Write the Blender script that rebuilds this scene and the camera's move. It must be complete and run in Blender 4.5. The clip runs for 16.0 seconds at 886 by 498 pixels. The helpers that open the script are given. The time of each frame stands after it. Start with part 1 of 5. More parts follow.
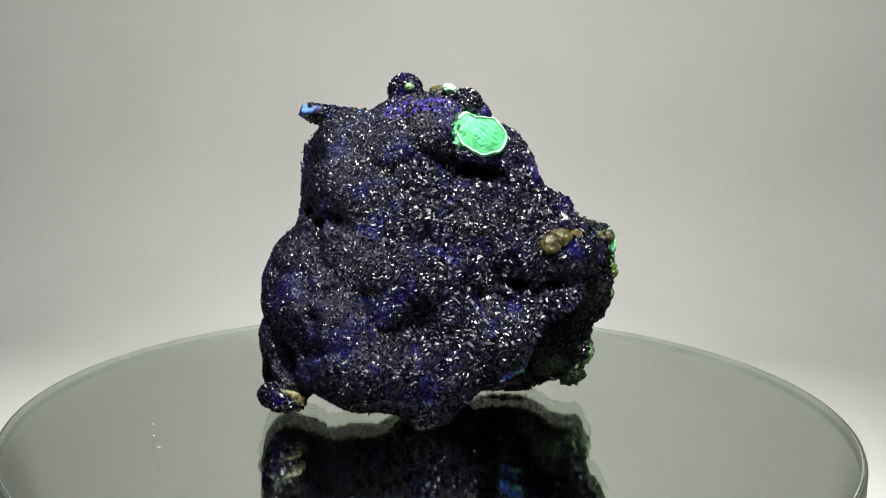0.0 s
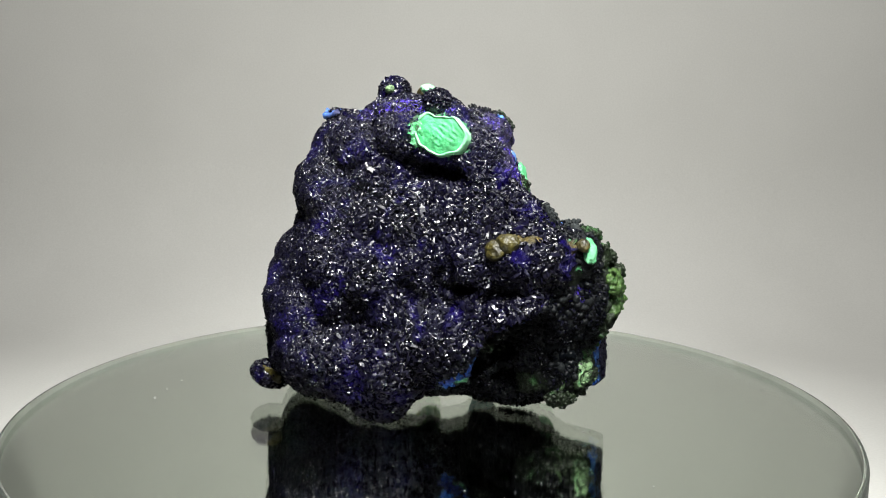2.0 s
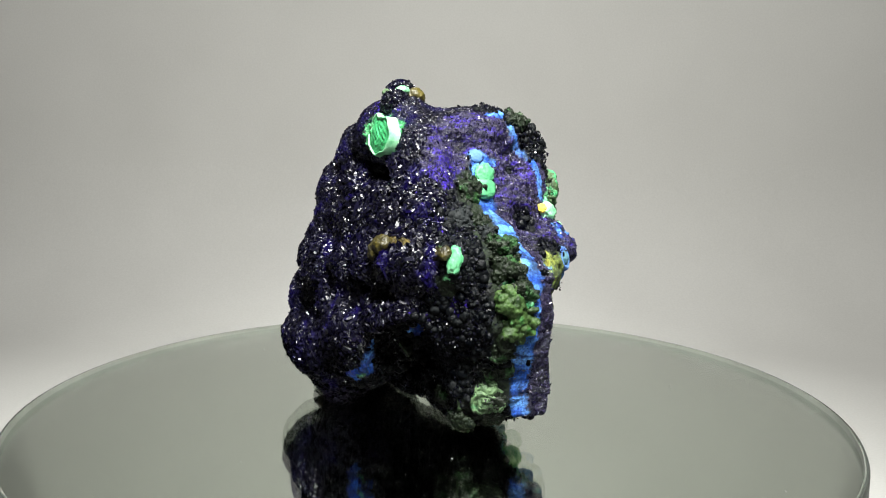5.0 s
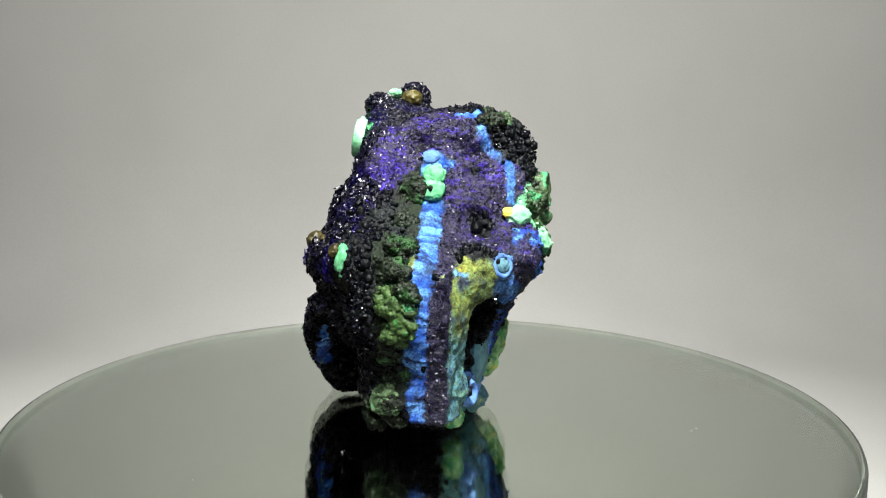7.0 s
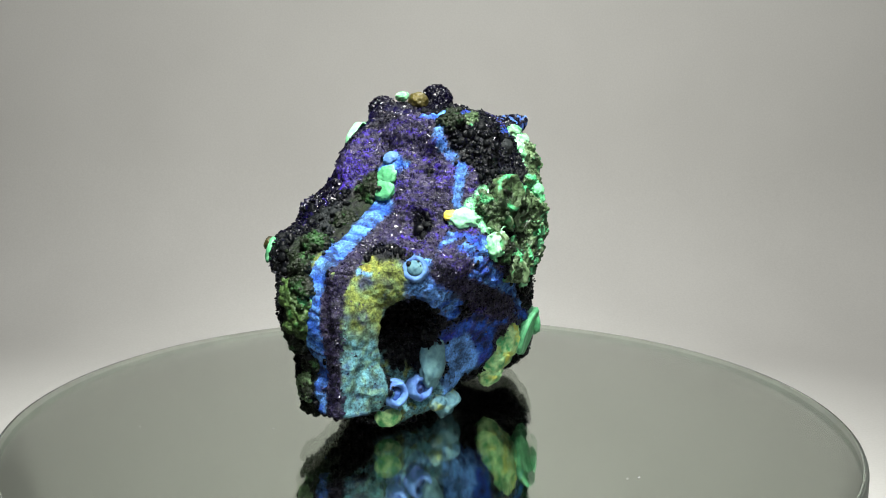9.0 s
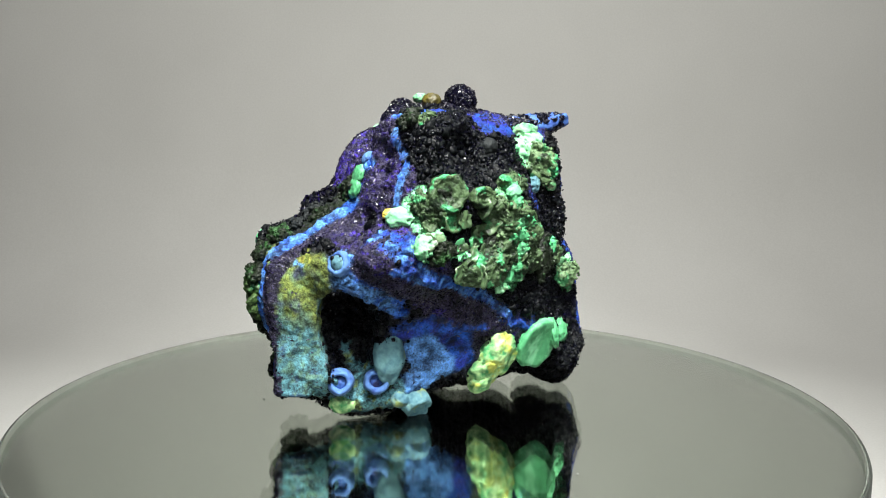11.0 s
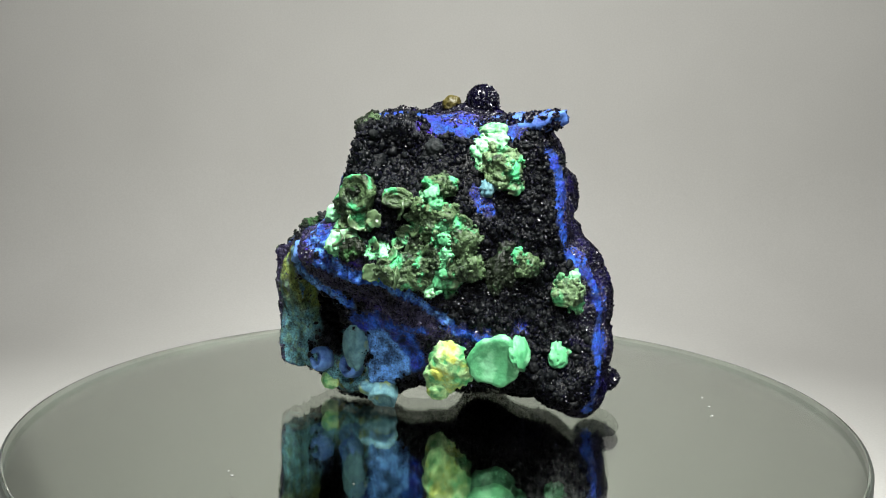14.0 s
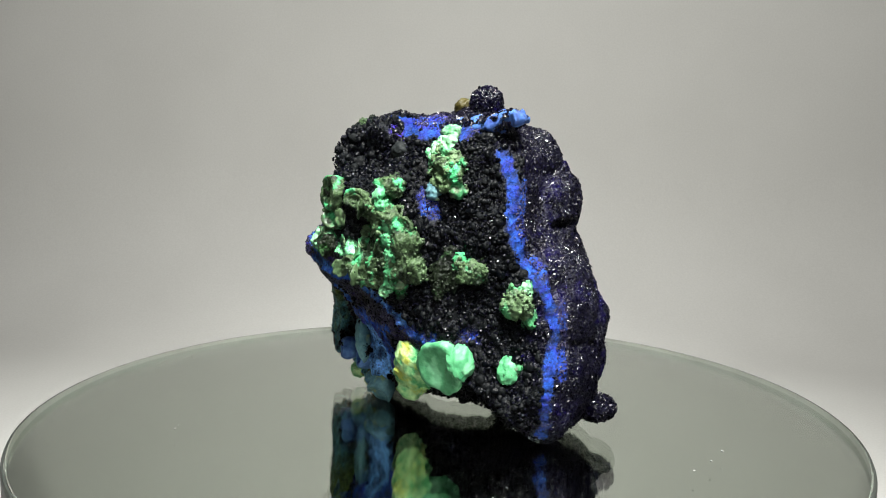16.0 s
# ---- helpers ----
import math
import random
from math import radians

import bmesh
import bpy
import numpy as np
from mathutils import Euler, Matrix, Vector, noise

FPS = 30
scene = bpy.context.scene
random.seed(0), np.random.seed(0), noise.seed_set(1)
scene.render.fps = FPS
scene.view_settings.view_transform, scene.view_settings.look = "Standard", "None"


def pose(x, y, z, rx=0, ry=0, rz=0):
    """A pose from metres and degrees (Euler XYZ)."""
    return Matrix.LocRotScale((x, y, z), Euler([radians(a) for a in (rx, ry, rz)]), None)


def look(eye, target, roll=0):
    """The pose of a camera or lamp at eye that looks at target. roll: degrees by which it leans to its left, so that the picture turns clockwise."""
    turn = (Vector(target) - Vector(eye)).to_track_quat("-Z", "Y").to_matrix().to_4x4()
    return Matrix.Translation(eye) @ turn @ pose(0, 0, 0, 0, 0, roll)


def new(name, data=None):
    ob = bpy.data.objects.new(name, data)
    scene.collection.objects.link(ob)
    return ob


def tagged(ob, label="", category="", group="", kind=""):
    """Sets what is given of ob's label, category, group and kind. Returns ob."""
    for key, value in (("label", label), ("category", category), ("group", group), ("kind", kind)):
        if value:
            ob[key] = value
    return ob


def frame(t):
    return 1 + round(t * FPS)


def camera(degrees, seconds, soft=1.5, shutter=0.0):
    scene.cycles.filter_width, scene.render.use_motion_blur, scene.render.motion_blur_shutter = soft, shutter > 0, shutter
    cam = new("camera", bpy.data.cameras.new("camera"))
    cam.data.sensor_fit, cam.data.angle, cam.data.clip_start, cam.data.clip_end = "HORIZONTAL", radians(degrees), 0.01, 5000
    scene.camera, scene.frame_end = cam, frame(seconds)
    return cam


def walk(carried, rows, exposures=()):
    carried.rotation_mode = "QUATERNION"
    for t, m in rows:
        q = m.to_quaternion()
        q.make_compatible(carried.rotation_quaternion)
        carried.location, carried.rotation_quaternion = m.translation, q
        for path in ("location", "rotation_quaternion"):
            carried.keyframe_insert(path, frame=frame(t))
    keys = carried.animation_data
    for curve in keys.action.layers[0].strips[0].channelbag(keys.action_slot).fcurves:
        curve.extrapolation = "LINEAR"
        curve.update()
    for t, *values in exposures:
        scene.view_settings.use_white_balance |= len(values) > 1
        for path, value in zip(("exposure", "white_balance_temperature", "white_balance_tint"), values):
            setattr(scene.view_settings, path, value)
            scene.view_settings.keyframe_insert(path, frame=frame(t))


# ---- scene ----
cam = camera(57.83, 16.0, 1.0)


def aim(yaw, down, roll):
    """The camera on its small tripod, which settles a little while it films."""
    eye = Vector((0.00193, -0.14720, 0.04559))
    way = Vector((math.sin(radians(yaw)) * math.cos(radians(down)), math.cos(radians(yaw)) * math.cos(radians(down)), -math.sin(radians(down))))
    return look(eye, eye + way, roll)


walk(cam, [(0.0, aim(0.0, 7.03, 0.83)), (2.0, aim(-0.03, 6.96, 0.76)), (4.0, aim(-0.12, 6.93, 0.76)), (6.5, aim(-0.03, 6.87, 0.62)),
           (9.0, aim(-0.19, 6.72, 0.62)), (11.5, aim(-0.50, 6.72, 0.64)), (13.0, aim(-0.60, 6.64, 0.75)), (14.5, aim(-0.70, 6.55, 0.85)),
           (16.0, aim(-0.85, 6.36, 1.10))],
     ((0.0, 0.13), (4.2, 0.10), (6.5, 0.01), (8.5, -0.02), (16.0, 0.0)))

# ---------------------------------------------------------------- light
world = bpy.data.worlds.new("dark_room")
world.use_nodes = True
world.node_tree.nodes["Background"].inputs[0].default_value = (0.75, 0.85, 0.78, 1)
world.node_tree.nodes["Background"].inputs[1].default_value = 0.035
scene.world = world


def lamp(name, place, target, size, watts, colour, spread=180):
    data = bpy.data.lights.new(name, "AREA")
    data.shape, data.size, data.energy, data.color, data.spread = "DISK", size, watts, colour, radians(spread)
    ob = new(name, data)
    ob.matrix_world = look(place, target)
    return ob


lamp("desk_lamp_light", (0.03, -0.20, 0.36), (0.0, 0.0, 0.025), 0.045, 0.36, (0.965, 0.98, 0.93), 50)
lamp("camera_lamp_light", (0.05, -0.28, 0.24), (0.0, 0.0, 0.025), 0.08, 0.055, (0.96, 0.98, 0.98), 55)
# unseen fill lamp, added to brighten the backdrop evenly
lamp("backdrop_fill_light", (0.03, -0.24, 0.58), (0.02, 0.28, -0.06), 0.12, 2.06, (0.97, 0.965, 0.915), 120)


# ---------------------------------------------------------------- materials
def material(name, rough=0.5, metal=0.0, colour=(0.5, 0.5, 0.5), ior=1.5):
    m = bpy.data.materials.new(name)
    m.use_nodes = True
    b = m.node_tree.nodes["Principled BSDF"]
    b.inputs["Base Color"].default_value = (*colour, 1)
    b.inputs["Roughness"].default_value, b.inputs["Metallic"].default_value, b.inputs["IOR"].default_value = rough, metal, ior
    return m, m.node_tree.nodes, m.node_tree.links, b


def grained(name, dark, light, scale, rough=0.6, bump=0.3, coarse=None, ior=1.5, island=False, depth=0.0002, low=0.35, high=0.65, accent=None):
    """Two colours mixed by noise at two scales, with a fine relief."""
    m, nodes, links, b = material(name, rough, 0, dark, ior)
    where = nodes.new("ShaderNodeTexCoord")
    fine, big = nodes.new("ShaderNodeTexNoise"), nodes.new("ShaderNodeTexNoise")
    fine.inputs["Scale"].default_value, fine.inputs["Detail"].default_value = scale, 6
    big.inputs["Scale"].default_value, big.inputs["Detail"].default_value = coarse or scale / 6, 4
    for n in (fine, big):
        links.new(where.outputs["Object"], n.inputs["Vector"])
    add = nodes.new("ShaderNodeMath")
    add.operation = "MULTIPLY_ADD"
    add.inputs[1].default_value = 0.5
    half = nodes.new("ShaderNodeMath")
    half.operation = "MULTIPLY"
    half.inputs[1].default_value = 0.5
    links.new(big.outputs["Fac"], half.inputs[0])
    links.new(fine.outputs["Fac"], add.inputs[0])
    links.new(half.outputs[0], add.inputs[2])
    fac = add.outputs[0]
    ramp = nodes.new("ShaderNodeMapRange")
    ramp.inputs["From Min"].default_value, ramp.inputs["From Max"].default_value = low, high
    if island:
        geo = nodes.new("ShaderNodeNewGeometry")
        mix = nodes.new("ShaderNodeMath")
        mix.operation = "MULTIPLY_ADD"
        mix.inputs[1].default_value, mix.inputs[2].default_value = 0.3, -0.15
        links.new(geo.outputs["Random Per Island"], mix.inputs[0])
        gloss = nodes.new("ShaderNodeMapRange")
        gloss.inputs["To Min"].default_value, gloss.inputs["To Max"].default_value = rough * 0.5, rough * 1.7
        links.new(geo.outputs["Random Per Island"], gloss.inputs["Value"])
        links.new(gloss.outputs["Result"], b.inputs["Roughness"])
        plus = nodes.new("ShaderNodeMath")
        links.new(mix.outputs[0], plus.inputs[0])
        links.new(fac, plus.inputs[1])
        fac = plus.outputs[0]
    links.new(fac, ramp.inputs["Value"])
    blend = nodes.new("ShaderNodeMix")
    blend.data_type = "RGBA"
    blend.inputs["A"].default_value, blend.inputs["B"].default_value = (*dark, 1), (*light, 1)
    links.new(ramp.outputs["Result"], blend.inputs["Factor"])
    colour = blend.outputs["Result"]
    if accent:
        patchy = nodes.new("ShaderNodeTexNoise")
        patchy.inputs["Scale"].default_value, patchy.inputs["Detail"].default_value = (coarse or scale / 6) * 1.2, 5
        shifted = nodes.new("ShaderNodeVectorMath")
        shifted.inputs[1].default_value = (0.31, 0.17, 0.23)
        links.new(where.outputs["Object"], shifted.inputs[0])
        links.new(shifted.outputs[0], patchy.inputs["Vector"])
        sharp = nodes.new("ShaderNodeMapRange")
        sharp.inputs["From Min"].default_value, sharp.inputs["From Max"].default_value = 0.56, 0.66
        links.new(patchy.outputs["Fac"], sharp.inputs["Value"])
        third = nodes.new("ShaderNodeMix")
        third.data_type = "RGBA"
        third.inputs["B"].default_value = (*accent, 1)
        links.new(sharp.outputs["Result"], third.inputs["Factor"])
        links.new(colour, third.inputs["A"])
        colour = third.outputs["Result"]
    links.new(colour, b.inputs["Base Color"])
    if bump:
        relief = nodes.new("ShaderNodeBump")
        relief.inputs["Strength"].default_value, relief.inputs["Distance"].default_value = bump, depth
        links.new(fine.outputs["Fac"], relief.inputs["Height"])
        links.new(relief.outputs["Normal"], b.inputs["Normal"])
    return m


paper = grained("backdrop_paper", (0.60, 0.595, 0.575), (0.66, 0.655, 0.635), 900, 0.9, 0.05, 12)
table_paint = grained("table_paint", (0.5, 0.5, 0.48), (0.58, 0.58, 0.56), 500, 0.7, 0.05, 10)
room_paint = grained("room_paint", (0.10, 0.105, 0.10), (0.13, 0.135, 0.13), 60, 0.8, 0.1, 2)
black_plastic = grained("black_plastic", (0.015, 0.016, 0.015), (0.03, 0.032, 0.03), 2000, 0.45, 0.1)
dust_white = grained("dust_white", (0.14, 0.14, 0.13), (0.28, 0.28, 0.27), 4000, 0.9, 0.2)

mirror_coat, *_ = material("mirror_coat", 0.02, 1.0, (0.80, 0.83, 0.785))
# pale grey matched to the mirror: painted reflection for the clear glass edge
edge_grey = grained("mirror_toned_edge", (0.40, 0.43, 0.39), (0.48, 0.51, 0.47), 3000, 0.6, 0.2)
chamfer_grey = grained("dark_chamfer", (0.03, 0.035, 0.03), (0.06, 0.066, 0.058), 3000, 0.5, 0.2)
disc_glass, nodes, links, b = material("disc_glass", 0.0, 0.0, (0.93, 0.96, 0.92), 1.5)
b.inputs["Transmission Weight"].default_value = 1.0

# ---------------------------------------------------------------- helpers for meshes
def link_mesh(name, verts, faces, mat, parent=None, label="", smooth=True):
    me = bpy.data.meshes.new(name)
    me.from_pydata([tuple(v) for v in verts], [], [tuple(f) for f in faces])
    me.materials.append(mat)
    if smooth:
        me.shade_smooth()
    ob = new(name, me)
    ob.parent = parent
    if label:
        tagged(ob, label)
    return ob


def part(name, bm, mat, parent, label="", smooth=True):
    me = bpy.data.meshes.new(name)
    bm.normal_update()
    bm.to_mesh(me)
    bm.free()
    me.materials.append(mat)
    if smooth:
        me.shade_smooth()
    ob = new(name, me)
    ob.parent = parent
    if label:
        tagged(ob, label)
    return ob


def lathe(profile, centre=(0, 0), count=160):
    """A bmesh turned from (radius, height) pairs."""
    bm = bmesh.new()
    rings = []
    for r, z in profile:
        if r == 0:
            rings.append([bm.verts.new((centre[0], centre[1], z))])
        else:
            rings.append([bm.verts.new((centre[0] + r * math.cos(2 * math.pi * i / count), centre[1] + r * math.sin(2 * math.pi * i / count), z)) for i in range(count)])
    for p, q in zip(rings, rings[1:]):
        for i in range(count):
            k = (i + 1) % count
            ring = [p[i % len(p)], p[k % len(p)], q[k % len(q)], q[i % len(q)]]
            ring = [v for j, v in enumerate(ring) if v not in ring[:j]]
            bm.faces.new(ring)
    bmesh.ops.recalc_face_normals(bm, faces=bm.faces)
    return bm


# ---------------------------------------------------------------- the setting
def build_backdrop():
    """A grey paper sheet that stands behind the turntable, with a rounded top, and curves forward onto the table."""
    bm = bmesh.new()
    across, up = 72, 60
    grid = []
    for j in range(up + 1):
        row = []
        for i in range(across + 1):
            s = -1 + 2 * i / across
            v = j / up
            if v < 0.45:
                y, z = -0.25 + 0.52 * v / 0.45, -0.06
            elif v < 0.6:
                a = (v - 0.45) / 0.15 * math.pi / 2
                y, z = 0.27 + 0.10 * math.sin(a), 0.04 - 0.10 * math.cos(a)
            else:
                y, z = 0.37, 0.04 + 0.32 * (v - 0.6) / 0.4
            half = 0.345 if z < 0.10 else 0.345 * math.sqrt(max(0.0, 1 - ((z - 0.10) / 0.2605) ** 2)) + 0.002
            # the side edges of the upper part curl back, added to darken the mirror's corners
            curl = min(1.0, max(0.0, (z - 0.135) / 0.02)) * max(0.0, abs(s) - 0.82) * half * 0.5
            row.append(bm.verts.new((s * half, y + curl, z)))
        grid.append(row)
    for j in range(up):
        for i in range(across):
            bm.faces.new((grid[j][i], grid[j][i + 1], grid[j + 1][i + 1], grid[j + 1][i]))
    bm.normal_update()
    bmesh.ops.solidify(bm, geom=bm.faces[:], thickness=0.0006)
    ob = part("backdrop", bm, paper, None, "smooth light grey paper backdrop curving up behind the turntable")
    tagged(ob, category="backdrop", kind="structure")


build_backdrop()


def slab(name, place, size, mat, label, category, parent=None, bevel=0.0):
    bm = bmesh.new()
    bmesh.ops.create_cube(bm, size=1, matrix=Matrix.LocRotScale(place, None, size))
    if bevel:
        bmesh.ops.bevel(bm, geom=bm.edges[:], offset=bevel, segments=2, affect="EDGES")
    ob = part(name, bm, mat, parent, label, False)
    if not parent:
        tagged(ob, category=category, kind="structure")
    return ob


table = slab("table", (0, 0.1, -0.0815), (1.2, 1.0, 0.04), table_paint, "plain grey painted table under the backdrop", "table", None, 0.003)
for leg_x in (-0.55, 0.55):
    for leg_y in (-0.35, 0.55):
        slab("leg", (leg_x, leg_y, -0.4515), (0.05, 0.05, 0.70), table_paint, "", "", table, 0.002)
slab("floor", (0, 0.1, -0.8265), (3.4, 3.4, 0.05), room_paint, "dim grey floor of the room", "floor")
slab("ceiling", (0, 0.1, 1.425), (3.4, 3.4, 0.05), room_paint, "dim grey ceiling of the room", "ceiling")
slab("wall_north", (0, 1.825, 0.3), (3.5, 0.05, 2.2), room_paint, "dim plain grey wall", "wall")
slab("wall_south", (0, -1.625, 0.3), (3.5, 0.05, 2.2), room_paint, "dim plain grey wall", "wall")
slab("wall_east", (1.725, 0.1, 0.3), (0.05, 3.39, 2.2), room_paint, "dim plain grey wall", "wall")
slab("wall_west", (-1.725, 0.1, 0.3), (0.05, 3.39, 2.2), room_paint, "dim plain grey wall", "wall")

# ---------------------------------------------------------------- the turntable
MIDDLE = (0.00044, 0.00005)
turntable = tagged(new("turntable"), "round mirror-topped display turntable, slowly turning, with clear glass edge", "turntable")
part("glass_disc", lathe([(0, 0.0), (0.0725, 0.0), (0.0725, -0.0040), (0, -0.0040)], MIDDLE), disc_glass, turntable, "clear greenish glass disc", False)
part("mirror_toned_edge", lathe([(0.0722, -0.0001), (0.0724, -0.0001), (0.0724, -0.0047), (0.0722, -0.0047), (0.0722, -0.0001)], MIDDLE), edge_grey, turntable, "pale ring at the glass edge, painted in the mirror's tone", False)
part("chamfer", lathe([(0.07252, 0.0), (0.0728, -0.0001), (0.0730, -0.0006), (0.0730, -0.0040), (0.0728, -0.0044), (0.07252, -0.0044), (0.07252, 0.0)], MIDDLE), chamfer_grey, turntable, "thin dark outer edge of the disc", False)
part("mirror_coating", lathe([(0, -0.0042), (0.0722, -0.0042), (0.0722, -0.0046), (0, -0.0046)], MIDDLE), mirror_coat, turntable, "silvered mirror coating beneath the glass", False)
part("platter", lathe([(0, -0.0048), (0.0700, -0.0048), (0.0705, -0.0053), (0.0705, -0.0120), (0.0690, -0.0135), (0, -0.0135)], MIDDLE), black_plastic, turntable, "black plastic platter", False)
motor_housing = tagged(part("motor_housing", lathe([(0, -0.0145), (0.055, -0.0145), (0.060, -0.0200), (0.062, -0.0570), (0.060, -0.0598), (0, -0.0598)]), black_plastic, None, "", False), "black plastic motor housing under the mirror turntable", "motor housing")
# ---------------------------------------------------------------- the specimen's form, in millimetres
STEP = 0.34
LOW, COUNT = np.array((-40.0, -31.0, -0.8)), (236, 181, 186)
AXES = [LOW[i] + STEP * np.arange(COUNT[i]) for i in range(3)]
swell = np.zeros(COUNT, np.float32)
hollow = np.full(COUNT, 50.0, np.float32)


def reach(x, y, z, a, b, c, turn, margin):
    """The distance to an ellipsoid, on the part of the grid that lies round it."""
    r = max(a, b) + margin
    cut = []
    for i, (m, h) in enumerate(((x, r), (y, r), (z, c + margin))):
        lo = int(np.clip(np.floor((m - h - LOW[i]) / STEP), 0, COUNT[i]))
        hi = int(np.clip(np.ceil((m + h - LOW[i]) / STEP), 0, COUNT[i]))
        cut.append(slice(lo, hi))
    px, py, pz = (AXES[0][cut[0]] - x)[:, None, None], (AXES[1][cut[1]] - y)[None, :, None], (AXES[2][cut[2]] - z)[None, None, :]
    co, si = math.cos(radians(turn)), math.sin(radians(turn))
    u, v, w = (co * px + si * py) / a, (co * py - si * px) / b, pz / c
    k0 = np.sqrt(u * u + v * v + w * w) + 1e-6
    k1 = np.sqrt((u / a) ** 2 + (v / b) ** 2 + (w / c) ** 2) + 1e-6
    return tuple(cut), (k0 * (k0 - 1) / k1).astype(np.float32)


def lobe(x, y, z, a, b, c, turn=0):
    """One rounded lobe that grows together with those round it."""
    cut, d = reach(x, y, z, a, b, c, turn, 8)
    swell[cut] += np.exp(-np.clip(d, -8, 20))


knolls = []


def knoll(x, y, z, a, b, c):
    """A rounded lobe of the druse, parted from its neighbours by a crease."""
    lobe(x, y, z, a, b, c)
    knolls.append((x, y, z, a))


def cave(x, y, z, a, b, c, turn=0):
    """A hollow broken out of the specimen."""
    cut, d = reach(x, y, z, a, b, c, turn, 4)
    hollow[cut] = np.minimum(hollow[cut], d)


lobe(12.1, 6.4, 8, 11.7, 6.4, 8.2, -3)
lobe(14, 1, 8.3, 6.6, 13.4, 8, -78)
lobe(-11.8, -11, 8.7, 9.9, 8.8, 9.3, -32)
lobe(-0.2, -4, 8.9, 11.8, 6.3, 8.6, 12)
lobe(22.1, 5.2, 9, 8.3, 9, 6.3, -80)
lobe(-1.2, -16.6, 9.6, 7.2, 9.6, 9.8, -90)
lobe(-10.9, -19, 9.7, 11.6, 7.7, 7.3, -14)
lobe(-23.8, -11.7, 10.9, 8.7, 5.1, 10.2, -69)
lobe(1.5, 3.6, 11.3, 11.8, 8, 7.8, -18)
lobe(-23.1, -4.7, 11.4, 7.5, 8.4, 10.9, 10)
lobe(-7.2, 1, 11.9, 9.9, 8.4, 8.7, 60)
lobe(8.9, -13.2, 13.2, 11.2, 7.9, 8.4, 19)
lobe(-14.6, -3.9, 14.5, 12.4, 4.8, 10.9, -50)
lobe(-17.7, -18.6, 17.7, 9.4, 4.5, 5, -33)
lobe(-16.1, 2.2, 18.5, 11.3, 6.6, 13.7, 43)
lobe(18.2, 8.2, 18.5, 12.3, 6, 9.8, 2)
lobe(19.9, -7.2, 18.8, 10, 7.5, 8.7, 47)
lobe(-22.2, -8.3, 21.2, 9.7, 7.7, 11.5, -72)
lobe(5.5, 8.5, 21.6, 6.8, 12.7, 10.2, -88)
lobe(26.9, 3.7, 22.1, 9.8, 7.3, 10.4, -87)
lobe(-7.7, -11.4, 23.9, 8.9, 11.4, 15.4, -18)
lobe(16.2, 2, 24.2, 12.5, 6.8, 13.2, 44)
lobe(-6.9, -15.4, 24.6, 14.2, 8.7, 6, 0)
lobe(-5.7, 5.7, 25.5, 14.1, 9.5, 15.9, 33)
lobe(10.3, -10.7, 26.3, 7.8, 11.4, 5.3, -50)
lobe(14.3, 13.2, 26.9, 12.4, 6.9, 7.4, -12)
lobe(20.9, -2.6, 28.2, 11.3, 10.3, 7.1, -68)
lobe(8, 6.9, 28.2, 7.7, 12.8, 13.2, -54)
lobe(7.9, -5, 29.2, 17.2, 11.6, 14.6, 3)
lobe(4.6, 15, 29.4, 11.6, 6.5, 7.5, 21)
lobe(-15.3, -13.3, 31.2, 10, 5.1, 14.1, -43)
lobe(-14.8, -2.4, 32.4, 9.5, 10.6, 11.4, 40)
lobe(-0.8, -9.2, 33.5, 8.9, 11.5, 9.2, -59)
lobe(-7.2, 8.4, 34.6, 11.9, 7.9, 12.4, 36)
lobe(12, 4.4, 36.2, 10.1, 4.6, 10.6, -73)
lobe(4, 12.4, 38.3, 9.3, 8.2, 9.5, -8)
lobe(8.4, -5.6, 41, 11.2, 6.2, 10.9, 13)
lobe(-16.2, -0, 43.1, 8.7, 6.8, 10.4, 82)
lobe(-11.9, -9.7, 44.6, 9.6, 5.8, 7.4, -30)
lobe(-6.6, 3, 46.3, 9.9, 8.2, 8.1, 39)
lobe(-1.6, -6.3, 47.9, 11.4, 8.3, 8.5, 0)
lobe(3.8, 5.5, 48.4, 12, 9.2, 6.1, -73)
knoll(-20, -12.2, 26.9, 4.8, 4.8, 4.8)
knoll(-11.8, -14.7, 37.8, 5.7, 5.7, 5.7)
knoll(-14.6, -13, 41.7, 4.2, 4.2, 4.2)
knoll(-15.1, -19.2, 17.8, 5.6, 5.6, 5.6)
knoll(-9, -20, 26.2, 4.0, 4.0, 4.0)
knoll(-0, -10.7, 48.2, 4.2, 4.2, 4.2)
knoll(6, -6.8, 46.4, 5.6, 5.6, 5.6)
knoll(-5.9, -19, 12.1, 5.6, 5.6, 5.6)
knoll(-0.9, -18, 24.4, 5.4, 5.4, 5.4)
knoll(8.5, -15.1, 15.7, 5.6, 5.6, 5.6)
knoll(2.1, -18, 10.1, 5.5, 5.5, 5.5)
knoll(-10, -21.9, 10.2, 5.4, 5.4, 5.4)
knoll(13.6, -12.8, 26.5, 4.7, 4.7, 4.7)
knoll(22, -10, 28.1, 4.3, 4.3, 4.3)
knoll(14.2, -9.2, 36.7, 4.0, 4.0, 4.0)
knoll(22.3, -10.3, 20.9, 3.7, 3.7, 3.7)
knoll(-20.6, -15.9, 20.0, 4.9, 4.9, 4.9)
knoll(-4.2, -14.9, 34.2, 4.6, 4.6, 4.6)
knoll(-7.5, -12.5, 45.3, 4.5, 4.5, 4.5)
knoll(-13.2, -22.1, 11.3, 4.1, 4.1, 4.1)
knoll(6.6, -6.1, 52.1, 3.0, 3.0, 3.0)
